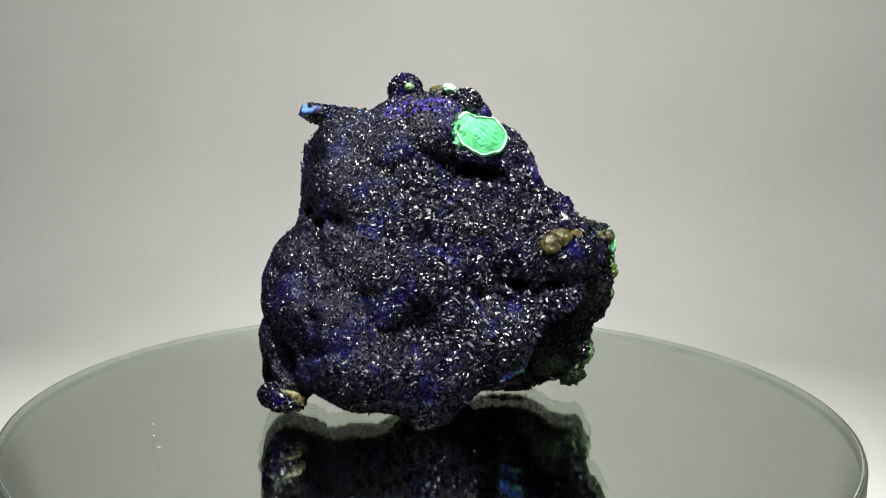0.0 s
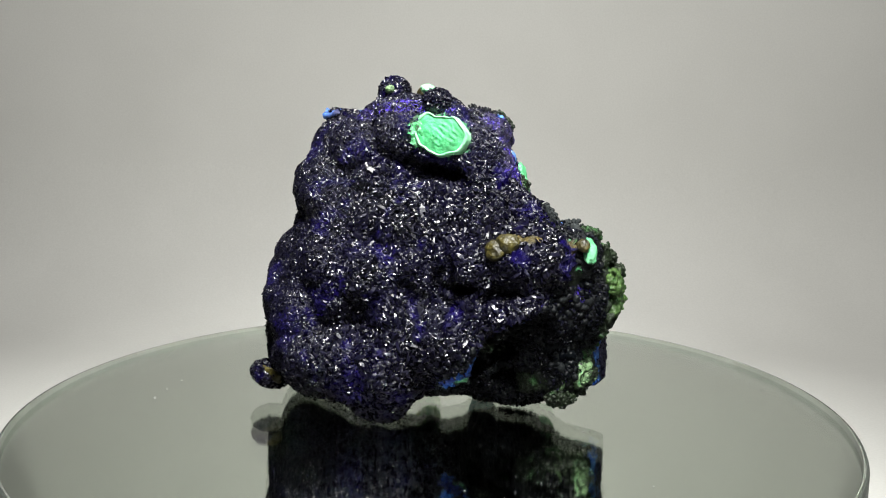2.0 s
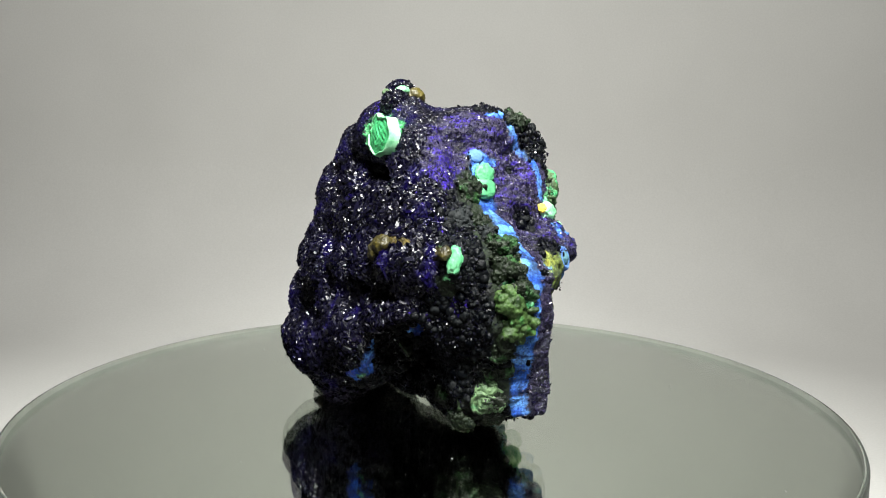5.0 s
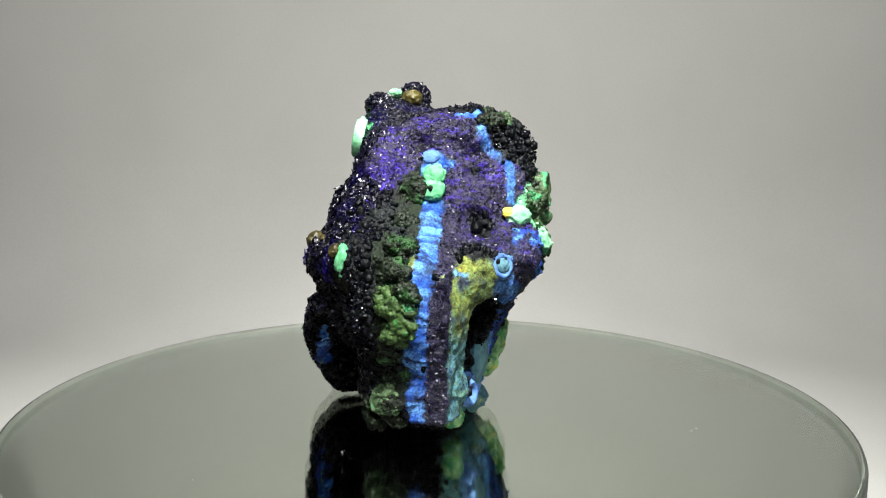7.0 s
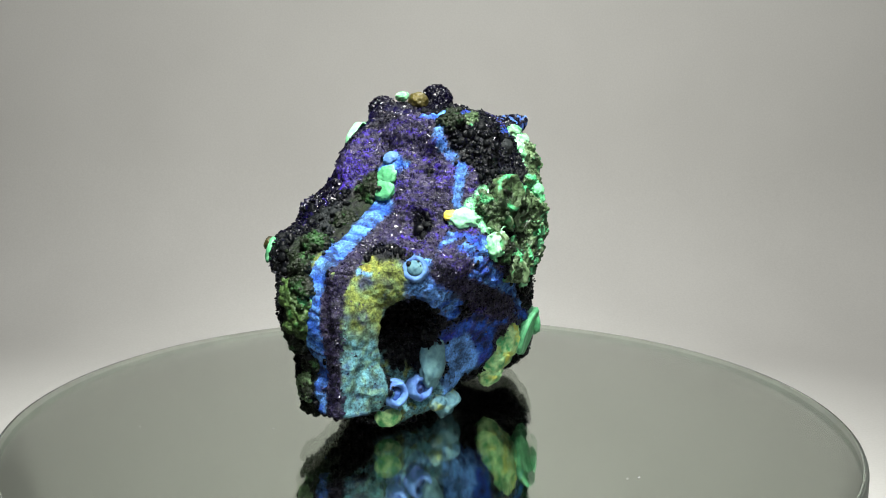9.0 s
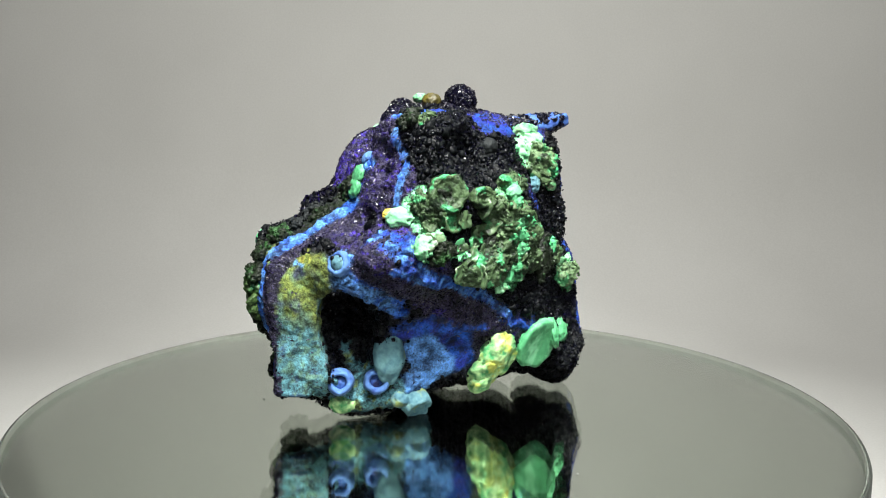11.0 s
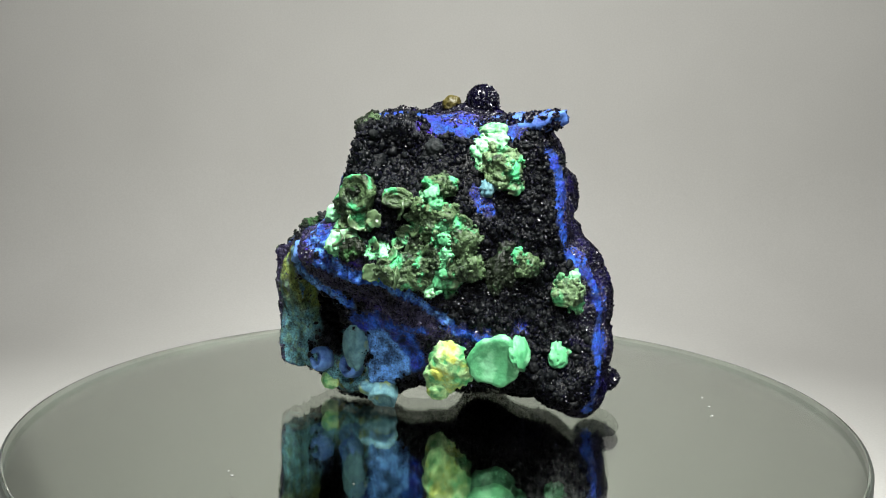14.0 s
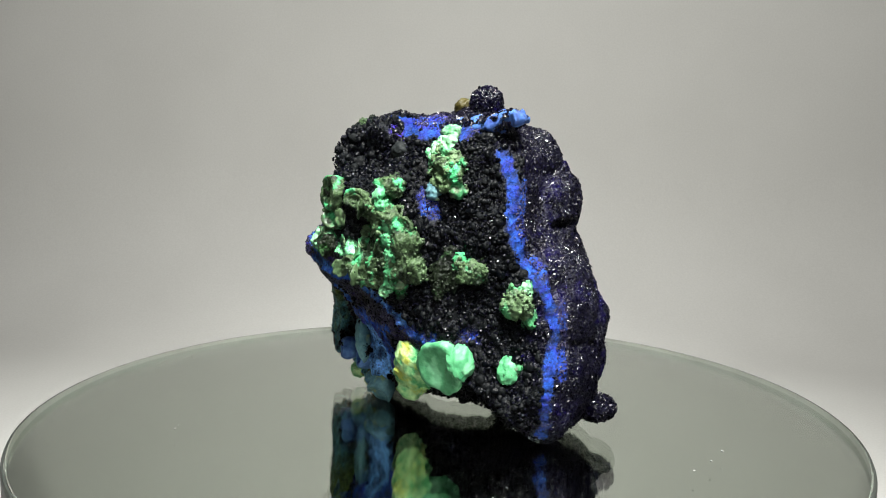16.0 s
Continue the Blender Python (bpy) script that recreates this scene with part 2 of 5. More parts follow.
knoll(-11.6, -15.6, 37.4, 4.6, 4.6, 4.6)
knoll(-9.3, -17.9, 27.5, 5.1, 5.1, 5.1)
knoll(-13.8, -20.2, 17.4, 5.7, 5.7, 5.7)
knoll(-4.7, -21.8, 9.6, 4.5, 4.5, 4.5)
knoll(2.1, -16.7, 14.7, 4.8, 4.8, 4.8)
knoll(24, -9.5, 28.3, 3.8, 3.8, 3.8)
knoll(-12.5, -16.6, 27.7, 5.3, 5.3, 5.3)
knoll(-24.7, -10.3, 20.8, 4.6, 4.6, 4.6)
knoll(-26, -9.9, 12.7, 3.7, 3.7, 3.7)
knoll(-6.5, -19.4, 20.4, 4.6, 4.6, 4.6)
knoll(-15.6, -17.2, 23.0, 4.4, 4.4, 4.4)
knoll(2.4, -16.9, 19.8, 4.8, 4.8, 4.8)
knoll(-8.2, -15.9, 32.4, 4.6, 4.6, 4.6)
knoll(3.4, -14.2, 31.4, 4.6, 4.6, 4.6)
knoll(-3.0, -13.0, 40.0, 4.4, 4.4, 4.4)
knoll(-14.4, -10, 46.2, 4.3, 4.3, 4.3)
knoll(-15.4, -13.2, 39.3, 5.3, 5.3, 5.3)
cave(-3.6, 17.5, 47, 7.0, 5, 5.5)
cave(-9, 20.5, 32, 9, 5.5, 8, -15)
cave(-25.5, 4.2, 20, 10, 5, 15, 47)
cave(18, 12, 17.2, 5, 7, 8, -15)
cave(13.5, 14, 6.5, 6, 5, 5)
cave(23, -9.8, 9.8, 9.0, 6.2, 10.8, 12)
cave(17, -8, 6, 6, 3, 7, 10)
cave(16.6, 12.4, 35.2, 3.0, 3.4, 3.2, 30)
cave(18.2, 14.2, 33.8, 2.8, 2.8, 2.0, -25)
cave(19.5, 11.8, 34.2, 1.6, 2.2, 1.6)
cave(13, 11.6, 42.8, 2.4, 2.2, 1.8)
cave(-25, -18.5, 10.5, 4, 3, 3.5, 45)
cave(17.5, 11.5, 14, 4.2, 5.5, 7, 0)
cave(16, -9.5, 11, 5, 3.6, 5.2)
cave(14.5, -9, 4, 6.5, 3.2, 5)
# the square black foot, the thin edges behind the druse and the walls of the upper hollow
lobe(26, 0, 9.5, 3.6, 4, 6.5)
lobe(-28, -6, 7, 2.4, 3.6, 6)
lobe(-20.6, -1.4, 39.5, 3.9, 3.0, 8)
lobe(4.9, 16.2, 45.8, 2.2, 3.6, 5.2)
lobe(14.0, 19.6, 29.3, 3.6, 3.3, 3.0)
lobe(21.2, -6.6, 35.6, 3.4, 3.2, 3.2)
lobe(29.6, -2.6, 29.4, 3.6, 3.4, 3.6)
# the three feet on which it stands
lobe(0.5, -16.6, 2.6, 4.2, 3.6, 3.4)
lobe(16.5, 6, 2.8, 4.8, 3.4, 3.6)
lobe(-25.6, -6, 2.8, 3.4, 3.4, 3.6)
# the black overhang at the foot
cave(10.2, -4.6, 8.8, 3.6, 3.6, 3.24)
cave(16.3, -3.2, 12.6, 3.4, 3.4, 3.06)
cave(21.2, -1.9, 15.4, 2.6, 2.6, 2.34)
cave(13, -11, 7.4, 2.4, 2.4, 2.16)
cave(16.9, -2.3, 6.8, 3, 3, 2.7)
# deep creases of the grown front
cave(2.3, -12.5, 43.5, 1.7, 1.955, 1.275)
cave(5.7, -9.1, 42.4, 2.3, 2.645, 1.725)
cave(9.3, -8.7, 41.3, 2.4, 2.76, 1.8)
cave(12.4, -11.5, 40.1, 1.8, 2.07, 1.35)
cave(11.3, -17.6, 26.1, 2.2, 2.53, 1.65)
cave(14.5, -13.2, 23.6, 2.2, 2.53, 1.65)
cave(18.3, -14.2, 22.1, 1.8, 2.07, 1.35)
cave(-19, -15.8, 33.4, 1.6, 1.84, 1.2)
cave(-19.2, -22.9, 19.2, 1.3, 1.495, 0.975)
cave(8.1, -11.8, 41.4, 5.7, 3.0, 1.3, 8)
cave(9.9, -18.7, 27.2, 1.7, 3.0, 4.1, 17)
cave(13.4, -16.4, 23.9, 4.7, 2.6, 1.3, 29)
cave(-16.5, -17.9, 34.5, 2.3, 1.6, 1.1, -36)
cave(7.5, -11.6, 42.6, 4.3, 2.8, 1.3, 8)
cave(21.5, -13.4, 23, 4.8, 2.6, 1.2, 27)
cave(13.3, -17.4, 26.6, 1.4, 2.3, 3.6, 30)
cave(-21.9, -11.6, 35.1, 3.8, 2.3, 1.1, -64)
cave(-28.2, -5.8, 26.9, 1.1, 2.0, 2.7, 80)
def block(d, place, half, turn, edge):
    """A flat-faced broken slab with a slightly rounded edge, joined to the form."""
    px, py, pz = (AXES[0] - place[0])[:, None, None], (AXES[1] - place[1])[None, :, None], (AXES[2] - place[2])[None, None, :]
    co, si = math.cos(radians(turn)), math.sin(radians(turn))
    q = [np.abs(co * px + si * py) - half[0] + edge + 0.35 * np.sin(0.75 * pz + 1.4 * np.sin(0.45 * pz)) - 0.05 * pz, np.abs(co * py - si * px) - half[1] + edge + 0.3 * np.sin(0.6 * pz + 0.7 * px), np.abs(pz) - half[2] + edge]
    far = np.sqrt(np.maximum(q[0], 0) ** 2 + np.maximum(q[1], 0) ** 2 + np.maximum(q[2], 0) ** 2)
    return np.minimum(d, (far + np.minimum(np.maximum(np.maximum(q[0], q[1]), q[2]), 0) - edge).astype(np.float32))


def close_form():
    """The form's distance field: the lobes' blend and the banded slab, less the hollows."""
    d = 0.85 - np.log(np.maximum(swell, 1e-9))
    d = block(d, (27.1, 8.6, 16.6), (3.5, 3.1, 11.6), -4, 0.5)
    k = 0.9
    h = np.clip(0.5 - 0.5 * (d + hollow) / k, 0, 1)
    return d + (-hollow - d) * h + k * h * (1 - h)


form = close_form()
form[:, :, 0] = 3.0


def surface(field, low, step):
    """The skin of a distance field as quads: one corner in each cell that the skin crosses."""
    inside = field < 0
    nx, ny, nz = field.shape
    total, number = np.zeros((nx - 1, ny - 1, nz - 1, 3), np.float32), np.zeros((nx - 1, ny - 1, nz - 1), np.float32)
    corners = [(i, j, k) for i in (0, 1) for j in (0, 1) for k in (0, 1)]

    def part_of(a, c):
        return a[c[0]:nx - 1 + c[0], c[1]:ny - 1 + c[1], c[2]:nz - 1 + c[2]]

    for a in corners:
        for axis in range(3):
            if a[axis]:
                continue
            b = tuple(1 if i == axis else a[i] for i in range(3))
            fa, fb = part_of(field, a), part_of(field, b)
            cross = (fa < 0) != (fb < 0)
            t = np.where(cross, fa / np.where(cross, fa - fb, 1), 0)
            for i in range(3):
                total[..., i] += cross * (a[i] + (t if i == axis else 0))
            number += cross
    used = number > 0
    ids = np.full(number.shape, -1)
    ids[used] = np.arange(used.sum())
    verts = (np.argwhere(used) + total[used] / number[used][:, None]) * step + low
    quads = []
    for axis in range(3):
        a = np.moveaxis(inside, axis, 0)
        where = np.argwhere(a[:-1] != a[1:])
        flip = a[:-1][tuple(where.T)]
        # the four cells round each crossed edge
        p, q, r = where.T
        ok = (q > 0) & (r > 0) & (q < a.shape[1] - 1) & (r < a.shape[2] - 1)
        p, q, r, flip = p[ok], q[ok], r[ok], flip[ok]
        cells = np.moveaxis(ids, axis, 0)
        ring = np.stack([cells[p, q - 1, r - 1], cells[p, q, r - 1], cells[p, q, r], cells[p, q - 1, r]], 1)
        if axis == 1:
            flip = ~flip
        ring[~flip] = ring[~flip][:, ::-1]
        quads.append(ring)
    return verts, np.concatenate(quads)


skin, quads = surface(form, LOW, STEP)


def normals_of(verts, quads):
    n = np.cross(verts[quads[:, 2]] - verts[quads[:, 0]], verts[quads[:, 3]] - verts[quads[:, 1]])
    out = np.zeros_like(verts)
    for i in range(4):
        np.add.at(out, quads[:, i], n)
    return out / (np.linalg.norm(out, axis=1)[:, None] + 1e-9)


skin_normals = normals_of(skin, quads)
specimen = tagged(new("mineral_specimen"), "deep blue azurite specimen with green malachite, standing on the mirror", "mineral")

# ---------------------------------------------------------------- the minerals' colours
TINTS = {"druse": (0.002, 0.0016, 0.012, 0.40), "grape": (0.002, 0.003, 0.005, 0.45), "grain": (0.021, 0.017, 0.044, 0.50), "violet": (0.028, 0.010, 0.240, 0.40),
         "deep": (0.008, 0.018, 0.220, 0.60), "blue": (0.009, 0.060, 0.330, 0.75), "sky": (0.085, 0.225, 0.540, 0.80), "teal": (0.075, 0.200, 0.235, 0.80),
         "olive": (0.118, 0.152, 0.034, 0.80), "moss": (0.006, 0.012, 0.004, 0.65), "green": (0.045, 0.300, 0.100, 0.70), "mint": (0.250, 0.740, 0.360, 0.80),
         "yellow": (0.260, 0.255, 0.040, 0.80), "rust": (0.060, 0.044, 0.010, 0.40)}


def mineral_material():
    """The broken and grown surfaces: their own colour, with grain, stain and fine relief."""
    m, nodes, links, b = material("mineral", 0.5, 0, (0.1, 0.1, 0.3), 1.6)
    b.inputs["Specular IOR Level"].default_value = 0.22
    tint = nodes.new("ShaderNodeAttribute")
    tint.attribute_name = "mineral"
    where = nodes.new("ShaderNodeTexCoord")
    fine, mid = nodes.new("ShaderNodeTexNoise"), nodes.new("ShaderNodeTexNoise")
    fine.inputs["Scale"].default_value, fine.inputs["Detail"].default_value, fine.inputs["Roughness"].default_value = 2600, 5, 0.7
    mid.inputs["Scale"].default_value, mid.inputs["Detail"].default_value = 420, 5
    for n in (fine, mid):
        links.new(where.outputs["Object"], n.inputs["Vector"])
    product = nodes.new("ShaderNodeMath")
    product.operation = "MULTIPLY"
    links.new(fine.outputs["Fac"], product.inputs[0])
    links.new(mid.outputs["Fac"], product.inputs[1])
    span = nodes.new("ShaderNodeMapRange")
    span.inputs["From Min"].default_value, span.inputs["From Max"].default_value = 0.165, 0.345
    span.inputs["To Min"].default_value, span.inputs["To Max"].default_value = 0.22, 1.75
    links.new(product.outputs[0], span.inputs["Value"])
    cracks, bent, depth_of = nodes.new("ShaderNodeTexVoronoi"), nodes.new("ShaderNodeVectorMath"), nodes.new("ShaderNodeMapRange")
    cracks.feature = "DISTANCE_TO_EDGE"
    cracks.inputs["Scale"].default_value = 620
    push = nodes.new("ShaderNodeVectorMath")
    push.operation = "SCALE"
    push.inputs["Scale"].default_value = 0.0022
    links.new(mid.outputs["Color"], push.inputs[0])
    links.new(where.outputs["Object"], bent.inputs[0])
    links.new(push.outputs["Vector"], bent.inputs[1])
    links.new(bent.outputs["Vector"], cracks.inputs["Vector"])
    depth_of.inputs["From Max"].default_value, depth_of.inputs["To Min"].default_value = 0.05, 0.74
    links.new(cracks.outputs["Distance"], depth_of.inputs["Value"])
    cracked = nodes.new("ShaderNodeMath")
    cracked.operation = "MULTIPLY"
    links.new(span.outputs["Result"], cracked.inputs[0])
    links.new(depth_of.outputs["Result"], cracked.inputs[1])
    scaled = nodes.new("ShaderNodeVectorMath")
    scaled.operation = "SCALE"
    links.new(tint.outputs["Color"], scaled.inputs[0])
    links.new(cracked.outputs[0], scaled.inputs["Scale"])
    links.new(scaled.outputs["Vector"], b.inputs["Base Color"])
    links.new(tint.outputs["Alpha"], b.inputs["Roughness"])
    relief = nodes.new("ShaderNodeBump")
    relief.inputs["Strength"].default_value, relief.inputs["Distance"].default_value = 0.9, 0.0006
    height = nodes.new("ShaderNodeMath")
    height.operation = "MULTIPLY"
    links.new(product.outputs[0], height.inputs[0])
    links.new(depth_of.outputs["Result"], height.inputs[1])
    links.new(height.outputs[0], relief.inputs["Height"])
    links.new(relief.outputs["Normal"], b.inputs["Normal"])
    return m


mineral = mineral_material()
crystal_blue = grained("azurite_crystals", (0.0003, 0.00025, 0.0010), (0.0016, 0.0010, 0.011), 3500, 0.27, 0.35, 140, 1.46, True, 0.00012, accent=(0.0035, 0.0017, 0.036))
crystal_black = grained("black_crystals", (0.001, 0.001, 0.003), (0.003, 0.003, 0.010), 500, 0.26, 0, 90, 1.45, True)
crystal_violet = grained("azurite_sugar", (0.004, 0.0035, 0.014), (0.030, 0.024, 0.068), 700, 0.28, 0, 160, 1.5, True)
grape_dark = grained("dark_grapes", (0.0007, 0.0010, 0.0018), (0.0032, 0.0042, 0.0048), 1100, 0.42, 1.0, 160, 1.38, True, 0.0004)
grape_dark.node_tree.nodes["Principled BSDF"].inputs["Specular IOR Level"].default_value = 0.22
STONE = {"olive": grained("olive_malachite", (0.006, 0.015, 0.006), (0.066, 0.115, 0.048), 1300, 0.48, 0.9, 260, 1.6, depth=0.0006, low=0.41, high=0.60, accent=(0.060, 0.400, 0.160)),
         "patch": grained("malachite_face", (0.012, 0.150, 0.045), (0.055, 0.440, 0.155), 900, 0.65, 0.8, 220, depth=0.0003),
         "rim": grained("mint_rim", (0.080, 0.360, 0.160), (0.300, 0.600, 0.360), 800, 0.8, 0.7, 200, depth=0.0003),
         "green": grained("malachite_green", (0.012, 0.060, 0.022), (0.060, 0.330, 0.125), 1100, 0.6, 0.9, 320, depth=0.0004, low=0.42, high=0.58, accent=(0.080, 0.120, 0.060)),
         "mint": grained("mint_malachite", (0.030, 0.200, 0.075), (0.290, 0.620, 0.350), 1000, 0.8, 0.8, 320, depth=0.0003, low=0.41, high=0.58, accent=(0.090, 0.150, 0.070)),
         "jade": grained("jade_malachite", (0.030, 0.210, 0.080), (0.105, 0.400, 0.180), 900, 0.55, 0.6, 240, depth=0.0004, low=0.33, high=0.67, accent=(0.170, 0.470, 0.250)),
         "pale": grained("pale_malachite", (0.020, 0.048, 0.018), (0.135, 0.225, 0.100), 1200, 0.6, 0.9, 300, depth=0.0005, accent=(0.070, 0.330, 0.130)),
         "moss": grained("mossy_malachite", (0.0012, 0.0022, 0.0012), (0.008, 0.015, 0.005), 1500, 0.5, 1.0, 300, 1.5, depth=0.0004, accent=(0.022, 0.070, 0.020)),
         "leaf": grained("leaf_green_malachite", (0.010, 0.024, 0.006), (0.055, 0.105, 0.026), 1100, 0.5, 1.0, 320, depth=0.0005, accent=(0.035, 0.120, 0.030)),
         "slate": grained("slate_grey_crust", (0.003, 0.0045, 0.005), (0.012, 0.015, 0.016), 1200, 0.7, 0.8, 300, depth=0.0003),
         "teal": grained("teal_chalk", (0.018, 0.080, 0.130), (0.125, 0.270, 0.290), 900, 0.8, 0.8, 180, depth=0.0003, accent=(0.200, 0.260, 0.080)),
         "sky": grained("sky_blue_chalk", (0.010, 0.040, 0.200), (0.095, 0.220, 0.480), 900, 0.8, 0.8, 200, depth=0.0003),
         "lime": grained("lime_chalk", (0.045, 0.270, 0.090), (0.400, 0.600, 0.270), 700, 0.75, 1.0, 240, depth=0.0006, low=0.42, high=0.58, accent=(0.380, 0.420, 0.070)),
         "yellow": grained("yellow_chalk", (0.550, 0.400, 0.020), (0.800, 0.700, 0.150), 700, 0.8, 0.4),
         "rust": grained("brown_nodule", (0.010, 0.008, 0.002), (0.075, 0.060, 0.006), 800, 0.5, 1.0, 300, depth=0.0005),
         "blue": grained("blue_chalk", (0.010, 0.032, 0.190), (0.060, 0.160, 0.460), 900, 0.75, 0.8, 200, depth=0.0003, accent=(0.010, 0.012, 0.060))}

SHELL = grained("malachite_shells", (0.014, 0.030, 0.012), (0.090, 0.150, 0.068), 900, 0.35, 0.6, 260, 1.6, depth=0.0003, low=0.38, high=0.62, accent=(0.060, 0.300, 0.120))
for dull in ("moss", "slate", "leaf", "olive"):
    STONE[dull].node_tree.nodes["Principled BSDF"].inputs["Specular IOR Level"].default_value = 0.25
tints = np.zeros((len(skin), 4), np.float32)
relief = np.zeros(len(skin))
bare = np.zeros(len(skin))
sugar = np.zeros(len(skin))


def noise_at(points, size, kind=0):
    """Values of a smooth noise, about -1 to 1, or of rounded cells, 0 to 1, at points in millimetres."""
    if kind == 0:
        return np.array([noise.noise(Vector(p)) for p in (points / size).tolist()])
    return np.array([noise.voronoi(Vector(p), distance_metric="DISTANCE")[0][0] for p in (points / size).tolist()])


wobble = np.stack([noise_at(skin + 37.0 * i, 2.2) for i in range(3)], 1) + 0.5 * np.stack([noise_at(skin + 91.0 * i, 0.9) for i in range(3)], 1)
warped = skin + wobble * 0.8 + 0.45 * np.stack([noise_at(skin + 53.0 * i, 0.45) for i in range(3)], 1)

# the druse covers the grown front; behind its rim the specimen is broken open
x, y, z = skin.T
rim = 3 - 0.35 * np.maximum(0, x - 2) - 0.25 * np.maximum(0, -x - 5) - 1.2 * np.maximum(0, 25 - z) * np.clip((x - 6) / 6, 0, 1) + 4.0 * np.clip((z - 46) / 5, 0, 1)
front = np.clip((rim - y + 1.2 * wobble[:, 0]) * 0.8 + 0.5, 0, 1)
tints[:] = front[:, None] * np.array(TINTS["druse"]) + (1 - front[:, None]) * np.array(TINTS["grape"])
grapes = 1 - front


jag = np.abs(noise_at(skin, 1.1)) * 1.6
spots, dabs = noise_at(skin * (0.45, 0.45, 2.0) + 11.0, 1.3) + 0.6 * noise_at(skin + 23.0, 0.5), noise_at(skin + 71.0, 1.8) + 0.6 * noise_at(skin + 5.0, 0.6)
streaks = (np.clip(spots * 3.0 - 0.2, 0, 0.9), np.clip(dabs * 3.0 - 0.4, 0, 0.9))
KIN = {"blue": ("deep", "sky"), "sky": ("blue", "sky"), "teal": ("teal", "olive"), "olive": ("teal", "moss"), "grain": ("violet", "grape"), "moss": ("grape", "moss"), "mint": ("green", "mint"), "green": ("mint", "moss"), "deep": ("blue", "grape")}


def vein(kind, width, rise, *path):
    """A band or field of one mineral that follows a line over the surface, with an uneven edge."""
    best = np.full(len(skin), 1e9)
    line = np.array(path)
    for a, b in zip(line, line[1:]):
        s = b - a
        t = np.clip((warped - a) @ s / max(s @ s, 1e-6), 0, 1)
        best = np.minimum(best, np.linalg.norm(warped - a - t[:, None] * s, axis=1))
    w = np.clip((width - best) / (0.25 * width + 0.15) , 0, 1)
    w = w * w * (3 - 2 * w)
    tone = np.array(TINTS[kind], np.float32)[None] * np.ones((len(skin), 1), np.float32)
    if kind in KIN:
        for other, part_of in zip(KIN[kind], streaks):
            tone = tone * (1 - part_of[:, None]) + np.array(TINTS[other], np.float32) * part_of[:, None]
    tints[:] = tints * (1 - w[:, None]) + tone * w[:, None]
    relief[:] += rise * w * (0.25 + jag)
    if kind == "violet":
        sugar[:] = np.maximum(sugar, 0.5 * w)
        return
    if kind == "grape":
        grapes[:] = np.maximum(grapes, w)
        bare[:] *= 1 - w
    else:
        bare[:] = np.maximum(bare * 1.0, w)
        grapes[:] *= 1 - w
    sugar[:] = sugar * (1 - w) + (w if kind in ("grain", "violet", "deep") else 0)


vein("grain", 4.5, 0, (11.1, 6.5, 50.8), (12.1, 1, 48.9), (15.4, -1.9, 46.5), (18, -2.9, 43.7))
vein("grain", 5, 0, (10.7, 9.4, 45.7), (14.8, 7.7, 39.3), (18.5, 7.9, 34), (16.4, 14.8, 32.3), (10.7, 16.2, 40.2), (14.2, 19.9, 30.5))
vein("grape", 3.5, 0, (23.5, -4.6, 34.9), (31, 0.2, 29), (32.8, 0, 21.7), (-1.8, -11.3, 4.1), (25.9, -1.8, 5.7))
vein("grain", 3.5, 0.3, (16.5, 18.9, 27.3), (8.3, 20.3, 24.9), (2.9, 14.9, 20), (-4.7, 14.5, 18.8), (-10.1, 11.1, 15.5))
vein("grain", 2.5, 0, (9, 21.4, 30.6), (3.6, 20.5, 27.9))
vein("violet", 3, 0, (17.7, -2, 42.8), (19.2, -5.3, 39.6), (22.5, -6.9, 35.2))
vein("violet", 2, 0, (22.7, -5.6, 35.4), (25.3, -4.9, 33.8), (22.5, -4.2, 35.8))
vein("violet", 2.2, 0, (26.2, -9.3, 22.4), (27.8, -6.1, 22.3), (30.1, -4.2, 23.4))
vein("violet", 3.5, 0, (-4.4, 9.3, 51.3), (-8, 7.7, 51.7), (-15.5, 4.5, 50.9))
vein("violet", 2, 0, (-3.5, -11.6, 53.1), (-7.2, -11.9, 51.6), (1.2, -11.5, 53.1), (7, -8.9, 52.9))
vein("deep", 1.6, 0, (9, 21.4, 27.9), (3.8, 19.4, 25), (-13.8, 10, 15.4), (-19.2, 4.4, 17.5))
vein("teal", 2.5, 0, (16.7, 7.3, 11.3), (10.1, 9.9, 5.8), (19, 11.6, 7))
vein("teal", 3.5, 0, (18.7, 9.5, 3.2), (12.3, 9.8, 3.7), (6, 10.3, 4.3))
vein("sky", 0.8, 0.3, (14.1, 20.2, 29.4), (12.6, 20.5, 31.3), (8, 21.4, 30.6))
vein("sky", 0.6, 0.4, (3.9, 19, 24.5), (0.2, 16.6, 23.6), (-4.8, 15.1, 21.1), (-8.3, 12.7, 17.7))
vein("blue", 2.4, 0.2, (17.1, 18.6, 25.7), (13.6, 17.5, 22), (17.3, 17.6, 23.3))
vein("blue", 1.9, 0.2, (10.8, 20.9, 26.6), (3.7, 19.2, 24.8), (-3.3, 15.5, 21.7))
vein("blue", 1.6, 0.5, (17.9, 17.6, 23.7), (13.2, 16.8, 21.3), (9.4, 14.7, 19.7))
vein("blue", 1.3, 0.3, (16.1, 18.6, 30.1), (13.7, 18.5, 32.7), (9.1, 20.9, 31.9), (10.4, 21.5, 29.2))
vein("blue", 1.1, 0.5, (7.6, 21.3, 28.1), (4.7, 19.6, 25), (0.6, 17, 23.8), (-4.8, 15, 21.3), (-11, 11.1, 16.5), (-14.3, 9.8, 15.2))
